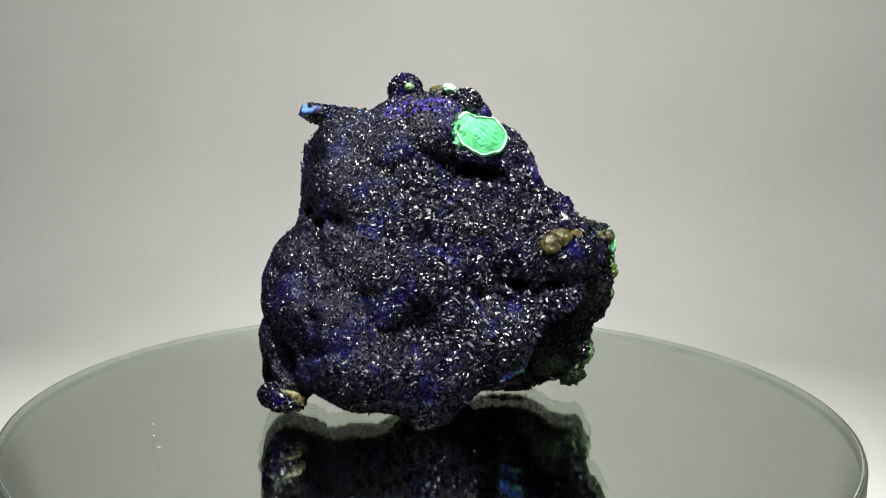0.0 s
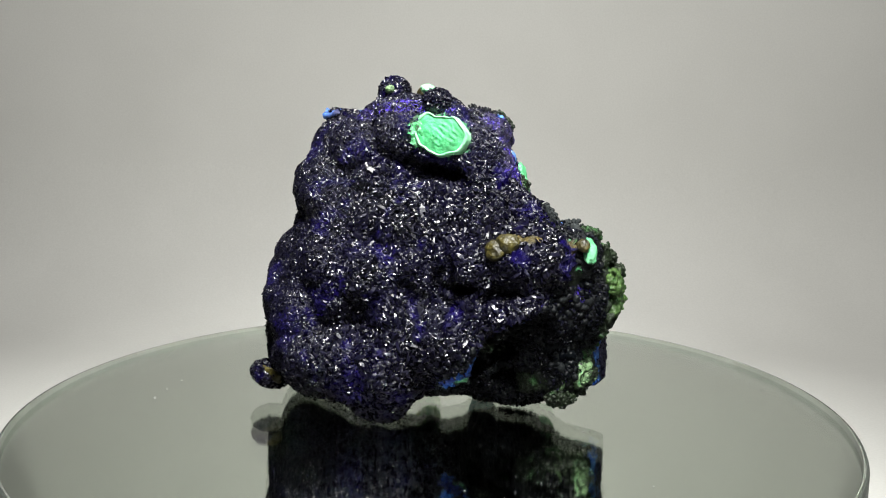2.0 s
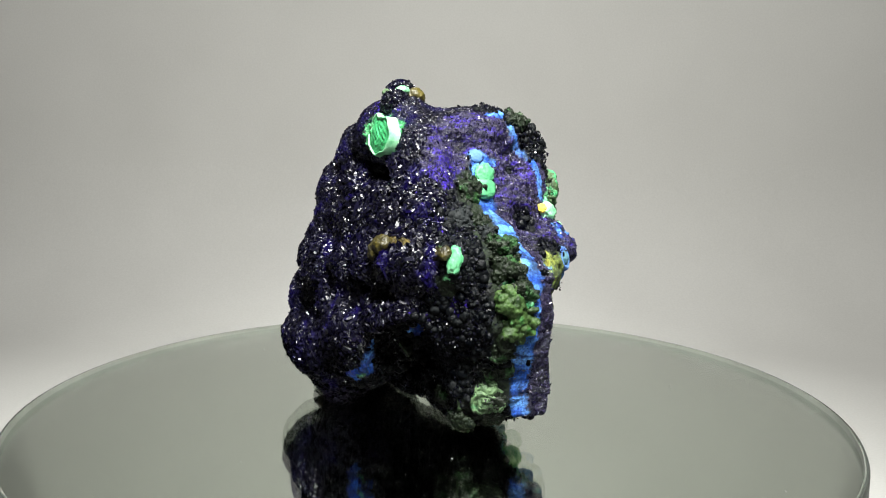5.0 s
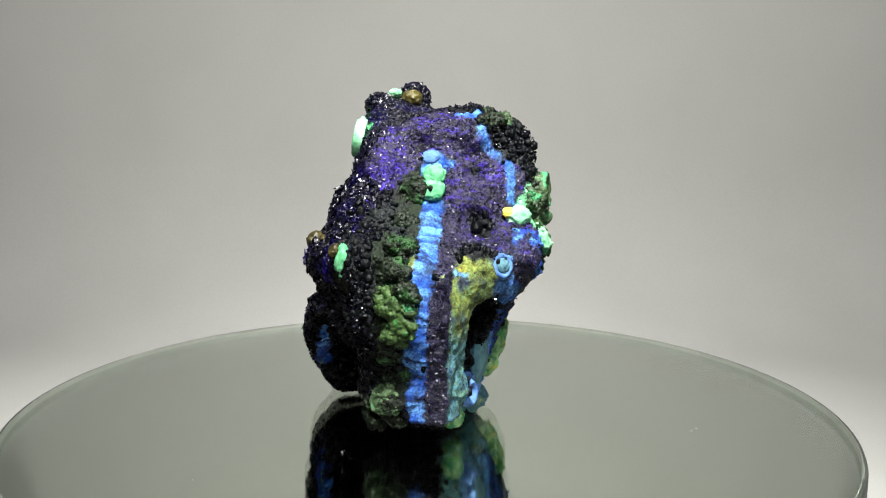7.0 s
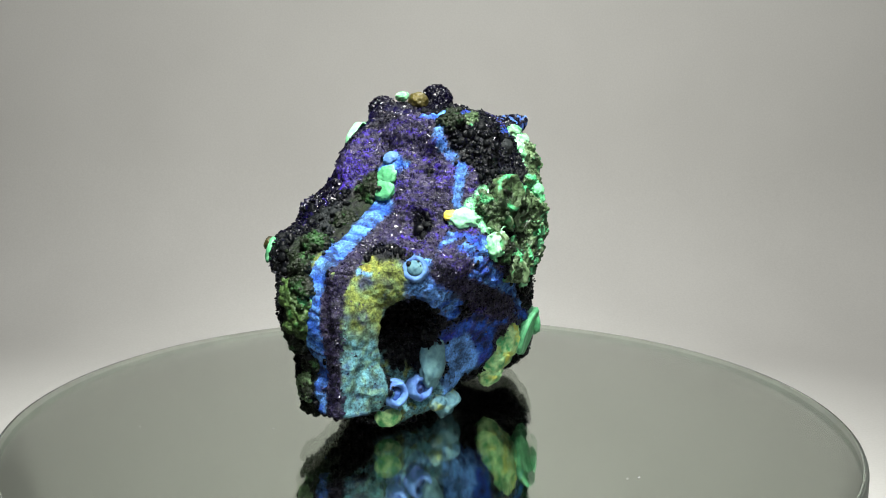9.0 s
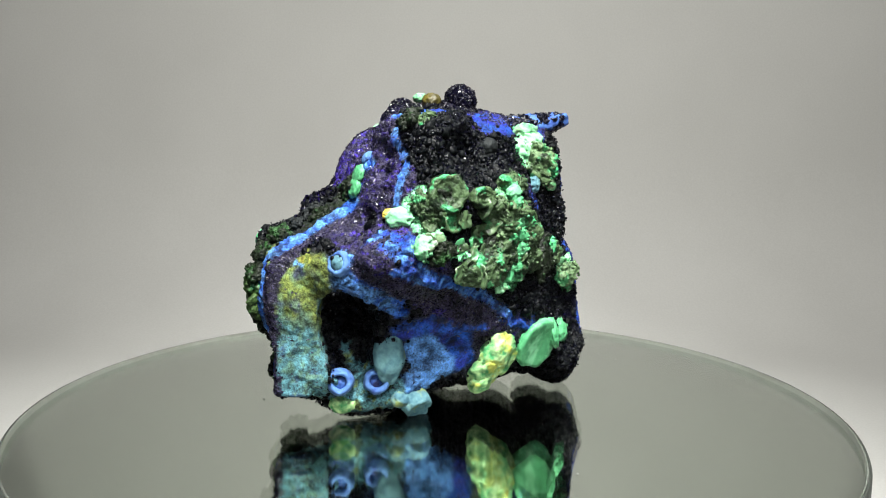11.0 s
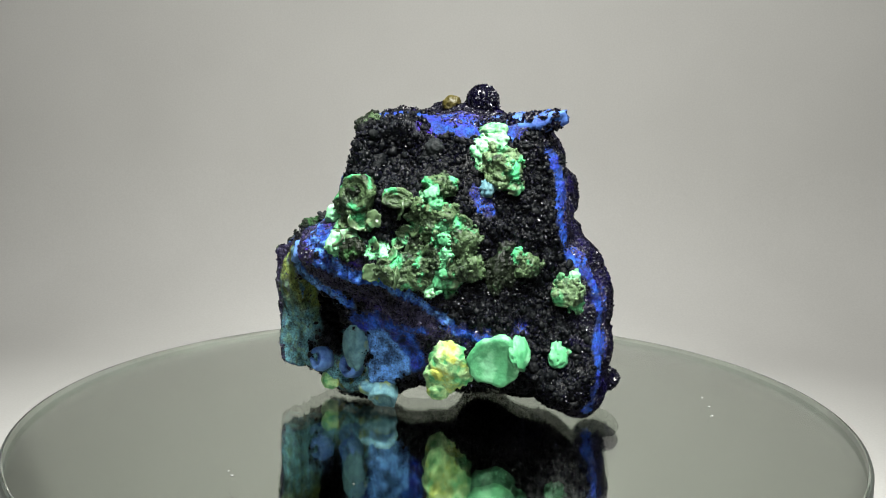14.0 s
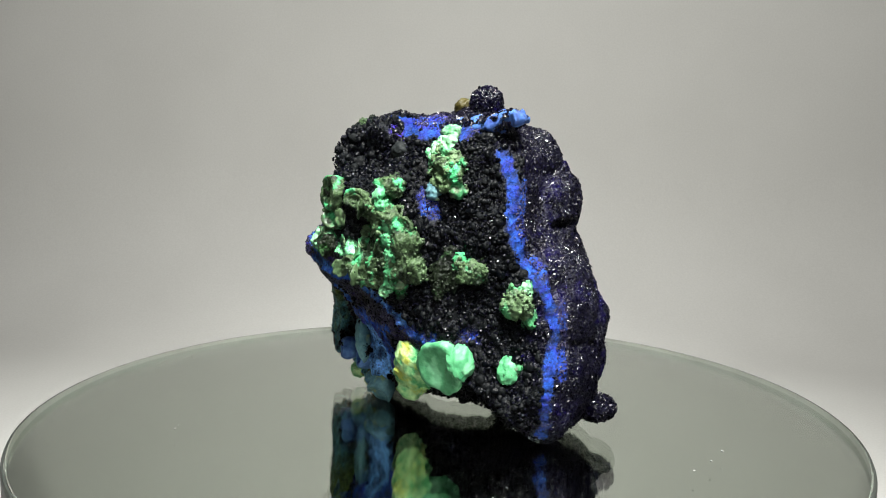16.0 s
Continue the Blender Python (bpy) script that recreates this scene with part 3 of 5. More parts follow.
vein("olive", 1.4, 0, (32.7, 7.8, 25.2), (32, 6.8, 28.2), (30, 4.7, 31))
vein("moss", 1.6, 0, (29.2, 4, 31.4), (21.8, 6.1, 34.1), (20.3, 0.9, 35.9))
vein("moss", 3, 0.2, (16, 2.3, 40.6), (22.5, 2.1, 34.2), (31.3, 3, 29.1), (33, 3.6, 25.3), (33.2, 3.7, 20.3), (32.2, 4.3, 16.8))
vein("moss", 3, 0, (28.7, 1.7, 7.3), (26.3, -1.6, 4.4))
vein("moss", 2.5, 0, (15.7, -1.4, 10), (21.3, -2.3, 6.6), (28.5, 1, 7.9), (29.4, 4.9, 12.1))
vein("moss", 2.5, 0, (22.7, 1.7, 34.2), (28.9, 2.1, 31.5), (30.1, -4.8, 26))
vein("blue", 1.6, 0.2, (13.6, 3.9, 45.2), (13.7, 6.4, 43.8))
vein("sky", 1.2, 0.3, (13.7, 3.7, 45.2), (13.9, 4.5, 44.7))
vein("blue", 0.8, 0.3, (21.1, -4.9, 17.8), (16.2, -7.5, 14.9), (15, -10.3, 13.1), (15.1, -12.6, 10.1), (13.5, -16.7, 8.2))
vein("blue", 0.9, 0.3, (12.4, -16.8, 7.6), (16, -14.1, 10.4), (15.4, -11.5, 13.7), (16.6, -7.8, 15.8), (20.5, -5.6, 18.1))
vein("sky", 0.5, 0.2, (13.8, -16.6, 8.4), (16, -14.1, 10.4), (15.4, -11.8, 13.3))
vein("blue", 1.1, 0.3, (9.9, 11.4, 49.8), (10.1, 7.7, 51.6), (3.9, 11.9, 52.6), (-1.8, 8.8, 52.5))
vein("blue", 0.9, 0.4, (-3.2, 8.1, 52.3), (-5.7, 10.3, 49.9), (-11, 8, 49.4), (-17.5, 5.6, 49))
vein("deep", 2, 0.3, (-13.8, 10.5, 40.1), (-15.1, 10.1, 37.3))
vein("blue", 0.9, 0, (17, -13.7, 14.7), (15.7, -13.7, 9.4))
vein("sky", 0.7, 0.3, (19.3, 17.1, 30.1), (17.5, 18.4, 28.7), (19.3, 17.8, 26.2), (21.5, 16.8, 27.2), (21.3, 16.6, 28.9))
# the dark grape tint inside these hollows also paints in their shade
vein("grape", 2.2, 0, (14.3, 12.2, 34.3), (14.6, 12.5, 33.9))
vein("grape", 1.4, 0, (11.1, 11.3, 42.9), (11.1, 11.5, 42.9))
vein("grape", 2.5, 0, (22.1, 15.8, 24.5), (13.8, 7.1, 18.6), (13.9, 7.6, 14.8), (15.5, 7.3, 12.1))
vein("grape", 3.5, 0, (14.7, -11.5, 10.3), (8.1, -1.7, 8.4), (13.8, -2.4, 6.8), (24, -2.5, 14.8), (18.9, -3, 14.8))
vein("deep", 2.4, 0.2, (-4.4, 8.6, 51.8), (-7.9, 7.3, 52.1), (-12.6, 5.1, 50.9), (-17.4, 4.4, 50.6))
vein("mint", 1.3, 0.4, (4.8, 19.7, 34.2), (4.5, 20.8, 30.7), (-1.4, 17.6, 28.7), (-3.1, 16.7, 26.7))
vein("mint", 2.2, 0.3, (8.9, 18.3, 36.3), (6.6, 19.2, 38.7), (6.9, 19.6, 34.6), (4.5, 20.5, 32))
vein("mint", 1.4, 0.3, (-0.2, 18.6, 30.6), (-2.2, 17.1, 27.7), (-4.8, 15.7, 24.8), (-8.4, 14.2, 24.7))
vein("green", 1.8, 0.3, (-12.9, 7.5, 47.2), (-15.8, 7.7, 45.3), (-17.3, 7.5, 41.5))
vein("green", 1.8, 0.6, (-7.3, 15.1, 40.6), (-10.1, 14.7, 37), (-11.9, 13.3, 31.3), (-11.2, 13, 26.5), (-10.2, 13.1, 24.1))
vein("green", 1.5, 0.4, (31.1, 7.6, 27.8), (32.7, 7.2, 23.5), (32.7, 5.1, 18.3))
vein("mint", 0.8, 0.5, (28.9, -6, 31.2), (30, -4.8, 29.9), (30.5, -4.1, 28.6), (30.4, -4.9, 26.8))
vein("rust", 1, 0.6, (28.8, -6.4, 31.2), (29.5, -6.2, 30.4))
vein("rust", 1.2, 0.2, (21, -13.1, 31), (22.9, -11.8, 32.2), (25.5, -10.6, 31.9))
vein("yellow", 0.9, 0.4, (25, 13.3, 28), (23.8, 14.5, 28.9), (23.3, 15.2, 28.2))
vein("yellow", 0.7, 0.3, (25.8, 12, 28.3), (24.3, 13.5, 29.3))
vein("mint", 0.7, 0.2, (16.4, -14.7, 10.1), (15.4, -15.9, 9.1))
vein("green", 4.0, 0, (5.8, -12, 48.6), (10, -10.8, 48))

flat = np.zeros(len(skin))
steady = skin + 0.55 * wobble + 0.6 * (warped - skin - 0.8 * wobble)


def strip(kind, other, width, *path, fibre=0.5, edge=0.3):
    """A clean-edged band along a line, built of fibres that cross it."""
    line = np.array(path)
    best, along, gone = np.full(len(skin), 1e9), np.zeros(len(skin)), 0.0
    for a, b in zip(line, line[1:]):
        s = b - a
        t = np.clip((steady - a) @ s / max(s @ s, 1e-6), 0, 1)
        away = np.linalg.norm(steady - a - t[:, None] * s, axis=1)
        along = np.where(away < best, gone + t * np.linalg.norm(s), along)
        best, gone = np.minimum(best, away), gone + np.linalg.norm(s)
    w = np.clip((width - best) / edge + 0.5, 0, 1)
    on = w > 0
    grain = noise_at(np.stack([along[on] / fibre, best[on] * 0.35, 0.3 * skin[on, 2]], 1), 1.0)
    cloud = noise_at(skin[on] + 17.0, 2.6)
    mix = np.clip(0.28 + 1.5 * grain + 0.9 * cloud, 0, 1)[:, None]
    tone = np.array(TINTS[kind])[None] * (1 - mix) + np.array(TINTS[other])[None] * mix
    tone[:, :3] *= (1 - 0.75 * np.clip(-2.2 * grain - 0.10, 0, 1))[:, None]
    tints[on] = tints[on] * (1 - w[on, None]) + tone * w[on, None]
    relief[:] *= 1 - w
    relief[on] += 0.38 * w[on] * grain
    sweet = 1.0 if kind in ("grain", "violet", "deep") else 0.0
    sugar[:] = sugar * (1 - w) + sweet * w
    bare[:] = np.maximum(bare, w)
    grapes[:] *= 1 - w
    flat[:] = np.maximum(flat, w * (0.25 if edge > 0.5 else 1.0))


# the broken end: olive and teal lining within, then violet grain, then blue fibres
x, y, z = steady.T
lining = np.clip((x - 20.5) / 1.5, 0, 1) * np.clip((y - 8.6 - 0.10 * (x - 23)) / 0.4, 0, 1) * np.clip((30 - z) / 1.0, 0, 1) * np.clip((33.5 - x) / 0.5, 0, 1)
high = np.clip((z - 16.5 + 2.2 * wobble[:, 2] + 0.5 * (27 - x)) / 3.5, 0, 1)
slate = np.clip(noise_at(skin * (0.8, 1, 1) + 4.0, 2.4) * 3 - 0.9, 0, 0.8)
fleck = np.clip(noise_at(skin + 61.0, 0.9) * 2.0, 0, 0.6)
tone = np.array(TINTS["teal"])[None] * (1 - high[:, None]) + np.array(TINTS["olive"])[None] * high[:, None]
tone = tone * (1 - slate[:, None]) + np.array(TINTS["deep"])[None] * 0.35 * slate[:, None]
tone = tone * (1 - fleck[:, None]) + np.array((0.100, 0.175, 0.080, 0.8))[None] * fleck[:, None]
tints[:] = tints * (1 - lining[:, None]) + tone * lining[:, None]
relief *= 1 - lining
bare = np.maximum(bare, lining)
grapes *= 1 - lining
sugar *= 1 - lining
flat = np.maximum(flat, 0.75 * lining)
strip("grain", "grape", 1.9, (16.7, 8.4, 34.9), (23.1, 9.7, 31.7), (28.3, 10.2, 28.6), (30.8, 10.4, 25), (31.2, 10.3, 19.2), (30.6, 9.9, 12.8), (30.4, 9.8, 3.6), fibre=0.4)
strip("blue", "sky", 1.75, (14.4, 4.0, 45.2), (16.5, 4.9, 37.3), (23.1, 6.6, 33.1), (29.4, 7.8, 29.8), (31.8, 7.6, 25.5), (32, 7.3, 20), (31.3, 6.8, 14.5), (30.8, 6.6, 9), (30.4, 6.8, 3), fibre=0.55)
strip("grain", "violet", 2.2, (11, 9.5, 50), (11, 11, 47), (11, 13.5, 43.5), (12, 14, 40), fibre=0.5, edge=0.8)
strip("sky", "blue", 0.9, (4.5, 11.8, 53), (6.5, 12.1, 52.3), (10, 11.3, 50.3), (10.4, 11.4, 48.7), (9.8, 12.5, 46.3), (9.6, 16.0, 44.8), (9.7, 16.6, 43.2), (10.5, 16.4, 40.9), (11, 17.1, 38), fibre=0.6)
strip("blue", "deep", 1.0, (4.5, 11.8, 53), (-2.3, 8.5, 52.6), (-4.6, 9.8, 50.9), (-8.7, 9.8, 49.8), (-11.7, 7.6, 50), (-17, 5.5, 49.6), fibre=0.6)
strip("blue", "deep", 1.0, (-21.9, 1.1, 46.8), (-23.3, -0.3, 42), (-24.2, 0.2, 36), (-24.4, -1.6, 29.9), (-28, -3.7, 25.5), (-29.5, -5.2, 20), (-29.6, -4.3, 14.5), (-29.6, -3.4, 8.3), (-28, -4, 2), fibre=0.6)
strip("deep", "blue", 0.9, (-23.4, -2.2, 41.7), (-24.4, -1.2, 35.5), (-25.2, -3.4, 29.9), (-29.4, -5.5, 25), (-30.2, -6.8, 19), (-30.2, -6, 12), fibre=0.5)
strip("blue", "sky", 1.3, (17, -14.2, 16), (16.8, -14.5, 13), (16.2, -14.3, 10), fibre=0.5)
strip("grain", "grape", 1.8, (-3, 13, 15.5), (-4.6, 11.6, 11), (-3.6, 11, 6.5), fibre=0.8, edge=0.8)
strip("blue", "deep", 2.4, (8.5, 13, 16), (4, 13, 16), (-1.0, 12.6, 14), (-1.8, 11.6, 10), fibre=1.6, edge=0.8)
strip("sky", "sky", 3.2, (5.5, 11, 12.5), (2.5, 11, 9), (5.5, 11, 7), fibre=2.5, edge=0.8)
strip("grain", "grape", 2.2, (16, 19, 28), (9, 18.5, 24), (2, 16.5, 21.5), (-6, 13.8, 18.4), fibre=0.8, edge=0.8)
strip("sky", "blue", 2.0, (19.8, 17.4, 25.7), (17.3, 17.8, 23.4), (13.8, 17.8, 22.4), (10.9, 16.4, 20.9), fibre=0.7, edge=0.9)
strip("blue", "sky", 0.9, (14.1, 20.8, 31.1), (10.2, 21.3, 29.6), (6.5, 20.5, 27.4), (3.3, 19.3, 24.9), (-0.2, 16.9, 23.1), (-3.5, 16, 22.4), (-6.5, 14.7, 20.5), (-10.4, 12.2, 17.7), fibre=0.6, edge=0.7)
strip("sky", "blue", 0.5, (13.5, 20.6, 28.2), (9.5, 20.4, 26.6), (5.5, 19.4, 24.4), fibre=0.6, edge=0.6)
strip("blue", "grain", 0.8, (4, 14.2, 18.2), (-1, 13.8, 16.8), (-5, 13.2, 16), fibre=0.6, edge=0.6)
strip("blue", "deep", 0.7, (12.6, -17.8, 7.8), (16.5, -15.5, 10.6), (15.6, -11.5, 13.5), (18.8, -6.9, 17.3), (24, -7.2, 19.8), fibre=0.8)
strip("yellow", "olive", 0.7, (25.6, 12.2, 28.2), (24.0, 14.3, 28.6), (22.8, 15.4, 28.0), fibre=0.8)
strip("sky", "teal", 0.45, (26.6, 11.6, 27.6), (24.6, 13.2, 26.8), (23.2, 13.6, 24), (22.6, 12.8, 20), (22.2, 12, 16), fibre=0.8)
strip("green", "moss", 1.3, (33.2, 4.6, 28), (33.6, 4.4, 24), (33.4, 4.2, 19.5), fibre=1.2, edge=0.8)

open_front = front * (1 - bare)
# uneven skin: swellings, broken grains, clustered grapes
coarse, small = noise_at(skin, 3.2), noise_at(skin, 0.8)
cells = noise_at(skin, 1.5, 1)
bumps = np.clip(1 - 1.6 * cells, -0.6, 1)
shift = relief + 0.40 * coarse + 0.65 * bare * (1 - 0.6 * sugar) * (1 - flat) * (np.abs(noise_at(skin, 1.4)) - 0.3) + (0.10 + 0.24 * (bare > 0.4)) * small + 0.50 * grapes * bumps + 0.25 * front * (1 - bare) * np.clip(1 - 1.3 * noise_at(skin, 3.6, 1), -1, 1) - 0.15
gaps = np.sort(np.stack([np.linalg.norm(skin - np.array(k[:3]), axis=1) - k[3] for k in knolls], 1), 1)
shift += open_front * np.where(gaps[:, 0] < 2.0, 0.15 - 0.45 * np.exp(-((gaps[:, 1] - gaps[:, 0] + 0.35 * coarse) / 0.9) ** 2), 0)
shift *= 1 - 0.35 * flat
skin = skin + skin_normals * shift[:, None]
skin[:, 2] = np.maximum(skin[:, 2], 0.02)
skin_normals = normals_of(skin, quads)
body = link_mesh("body", skin / 1000, quads, mineral, specimen, "broken azurite matrix banded in light blue, violet and green")
layer = body.data.attributes.new("mineral", "FLOAT_COLOR", "POINT")
layer.data.foreach_set("color", tints.ravel())

rng = np.random.default_rng(5)


def scattered(weight, number):
    """Places over the skin, as many as asked, where the weight is high: points, normals and corner numbers."""
    q = skin[quads]
    area = 0.5 * np.linalg.norm(np.cross(q[:, 2] - q[:, 0], q[:, 3] - q[:, 1]), axis=1) * weight[quads].mean(1)
    pick = rng.choice(len(quads), number, p=area / area.sum())
    u, v = rng.random((2, number, 1))
    a, b, c, d = (skin[quads[pick, i]] for i in range(4))
    return (a * (1 - u) + b * u) * (1 - v) + (d * (1 - u) + c * u) * v, skin_normals[quads[pick, 0]], quads[pick, 0]


def blades(points, normals, length, width, thick, lean):
    """Small bladed crystals with pointed ends that stand out of a surface: corners and faces."""
    n = len(points)
    away = rng.normal(size=(n, 3))
    away -= (away * normals).sum(1)[:, None] * normals
    away /= np.linalg.norm(away, axis=1)[:, None]
    a = normals * np.cos(lean)[:, None] + away * np.sin(lean)[:, None]
    b = np.cross(a, normals + 0.3 * rng.normal(size=(n, 3)))
    b /= np.linalg.norm(b, axis=1)[:, None]
    c = np.cross(a, b)
    L, W, D = length[:, None], width[:, None], thick[:, None]
    mid = points + normals * (0.22 * L * np.cos(lean)[:, None])
    ring = [mid + s * 0.24 * L * a + i * 0.5 * W * b + j * 0.5 * D * c for s in (1, -1) for i, j in ((1, 0.25), (0.25, 1), (-1, -0.25), (-0.25, -1))]
    verts = np.stack(ring + [mid + 0.5 * L * a + 0.1 * W * b, mid - 0.5 * L * a], 1).reshape(-1, 3)
    pattern = [(i, (i + 1) % 4, 4 + (i + 1) % 4, 4 + i) for i in range(4)] + [((i + 1) % 4, i, 8, 8) for i in range(4)] + [(4 + i, 4 + (i + 1) % 4, 9, 9) for i in range(4)]
    base = np.arange(n) * 10
    quad = (base[:, None, None] + np.array(pattern[:4])).reshape(-1, 4)
    tri = (base[:, None, None] + np.array([p[:3] for p in pattern[4:]])).reshape(-1, 3)
    return verts, quad.tolist() + tri.tolist()


def druse(name, weight, number, size, mat, label):
    points, normals, at = scattered(weight, number)
    grow = size(points) * np.exp(rng.normal(size=number) * 0.28)
    lean = radians(56) + radians(34) * rng.random(number)
    verts, faces = blades(points, normals, grow, grow * (0.26 + 0.2 * rng.random(number)), grow * 0.24, lean)
    tagged(link_mesh(name, verts / 1000, faces, mat, specimen, label, False), kind="stuff")


def blade_size(p):
    """Coarse blades over the middle and the right shoulder, fine drusy sugar over the rest."""
    k = np.clip((p[:, 0] + 14) / 14, 0, 1) * np.clip((50 - p[:, 2]) / 8, 0, 1)
    return 0.52 + 0.62 * k


druse("azurite_druse", open_front, 58000, blade_size, crystal_blue, "sparkling dark blue bladed azurite crystals")
druse("azurite_drusy_layer", open_front, 24000, lambda p: np.full(len(p), 0.36), crystal_blue, "fine dark blue drusy azurite between the blades")
druse("azurite_sugar", sugar * 1.0 + 0.02, 15000, lambda p: np.full(len(p), 0.42), crystal_violet, "fine violet-grey sugary azurite grains")


def grape_cluster():
    """Dark beads that crowd in the hollows of the broken side."""
    points, normals, at = scattered(grapes * (1 - bare), 7500)
    bm = bmesh.new()
    bmesh.ops.create_icosphere(bm, subdivisions=2, radius=1)
    bm.verts.ensure_lookup_table()
    ball = np.array([v.co for v in bm.verts])
    tri = np.array([[v.index for v in f.verts] for f in bm.faces])
    bm.free()
    size = (0.24 + 0.56 * rng.random(len(points)) ** 2.2) * (0.75 + 0.5 * np.clip(noise_at(points, 5.0) + 0.5, 0, 1))
    squash = 0.6 + 0.7 * rng.random((len(points), 1, 3))
    verts = (points + normals * (0.30 * size * (rng.random(len(points)) - 0.7))[:, None])[:, None, :] + ball[None] * squash * size[:, None, None] * (1 + 0.09 * rng.normal(size=(len(points), len(ball), 1)))
    faces = (tri[None] + (np.arange(len(points)) * len(ball))[:, None, None]).reshape(-1, 3)
    tagged(link_mesh("grape_crust", verts.reshape(-1, 3) / 1000, faces.tolist(), grape_dark, specimen, "black-green botryoidal beads"), kind="stuff")
    points, normals, at = scattered(grapes * (1 - bare), 9000)
    grow = 0.30 + 0.35 * rng.random(9000)
    v, f = blades(points, normals, grow, grow * 0.6, grow * 0.4, rng.random(9000) * 1.3)
    tagged(link_mesh("dark_sparkle", (v + np.repeat(normals, 10, 0) * 0.4) / 1000, f, crystal_black, specimen, "tiny dark glinting crystals", False), kind="stuff")


grape_cluster()


def outward(p):
    """The way out of the specimen at a place."""
    i = np.clip(((np.array(p) - LOW) / STEP).round().astype(int), 2, np.array(COUNT) - 3)
    g = np.array([form[tuple(i + 2 * e)] - form[tuple(i - 2 * e)] for e in np.eye(3, dtype=int)])
    return Vector(g).normalized()


NAMES = {"cup": "malachite_shell", "ball": "malachite_bead", "crust": "malachite_crust", "disc": "malachite_disc", "cap": "malachite_cap"}
WORDS = {"olive": "translucent olive-green", "green": "bright green", "jade": "smooth jade-green", "mint": "chalky mint-green", "pale": "pale grey-green", "moss": "dark mossy green", "slate": "slate-grey", "leaf": "leaf-green",
         "teal": "teal chalky", "sky": "sky-blue chalky", "lime": "yellow-green chalky", "yellow": "bright yellow", "rust": "glossy brown", "rim": "pale mint-green", "blue": "light blue chalky"}
crusts = []


def lattice(points, size, seed):
    """Smooth noise over a lattice of random values, about -1 to 1."""
    values = np.random.default_rng(seed).uniform(-1, 1, (32, 32, 32))
    q = points / size
    i = np.floor(q).astype(int)
    f = q - i
    f = f * f * (3 - 2 * f)
    i %= 31
    out = 0
    for a in (0, 1):
        for b in (0, 1):
            for c in (0, 1):
                w = (f[..., 0] if a else 1 - f[..., 0]) * (f[..., 1] if b else 1 - f[..., 1]) * (f[..., 2] if c else 1 - f[..., 2])
                out = out + values[i[..., 0] + a, i[..., 1] + b, i[..., 2] + c] * w
    return out


def nodule(kind, shape, place, radius, flat=0.6, aspect=1.0):
    """One bead, shell, disc or cap of a mineral that sits on the specimen; crusts wait until they can grow together."""
    n = outward(place)
    turned = n.to_track_quat("Z", "Y").to_matrix()
    if shape == "crust":
        crusts.append((kind, np.array(place), np.array(turned), radius * (0.86 if kind in ("mint", "green") else 1.12), flat * (0.8 if kind in ("mint", "green") else 1), aspect))
        return
    seed = Vector(place) * 3.7
    bm = bmesh.new()
    if shape in ("cup", "disc"):
        bm.free()
        deep = 0.45 if shape == "cup" else 0.12
        bm = lathe([(0, flat * (1 - deep)), (0.25, flat * (1 - 0.9 * deep)), (0.42, flat * (1 - 0.25 * deep)), (0.55, flat * (1 - 0.6 * deep)), (0.65, flat * (1 - 0.4 * deep)), (0.74, flat * 0.98), (0.82, flat * 0.97), (0.90, flat), (0.97, flat * 0.8), (1.0, flat * 0.3), (0.9, -0.5), (0, -0.6)], (0, 0), 48)
        if shape == "disc":
            bm.free()
            bm = lathe([(0, flat * 0.5), (0.3, flat * 0.6), (0.5, flat * 0.7), (0.7, flat * 0.85), (0.85, flat), (0.95, flat * 0.9), (1.0, flat * 0.2), (0.92, -0.3), (0, -0.5)], (0, 0), 48)
        rough = 0.14 if shape == "disc" else 0.16
    else:
        bmesh.ops.create_icosphere(bm, subdivisions=4, radius=1)
        rough = {"ball": 0.14, "cap": 0.2}[shape]
    for v in bm.verts:
        d = v.co.copy()
        k = 1 + rough * noise.noise(d * 1.7 + seed) + 0.6 * rough * noise.noise(d * 4.0 + seed) + 0.35 * rough * noise.noise(d * 11.0 + seed) + rough * (0.35 - 1.1 * abs(noise.noise(d * 2.6 + seed)))
        if shape == "disc":
            turn = math.atan2(d.y, d.x)
            k *= 1 + 0.07 * math.cos(3 * turn + seed.x) + 0.05 * math.cos(5 * turn + seed.y)
        d = Vector((d.x * k, d.y * k * aspect, d.z * k * (flat if shape not in ("cup", "disc") else 1)))
        v.co = (Vector(place) + turned @ (d * radius)) / 1000
    return part(NAMES[shape], bm, STONE[kind], specimen, WORDS[kind] + " " + NAMES[shape].split("_")[1] + " on the azurite")


bm = bmesh.new()
bmesh.ops.create_icosphere(bm, subdivisions=2, radius=1)
bm.verts.ensure_lookup_table()
BEAD = np.array([v.co for v in bm.verts])
BEAD_FACES = np.array([[v.index for v in f.verts] for f in bm.faces])
bm.free()


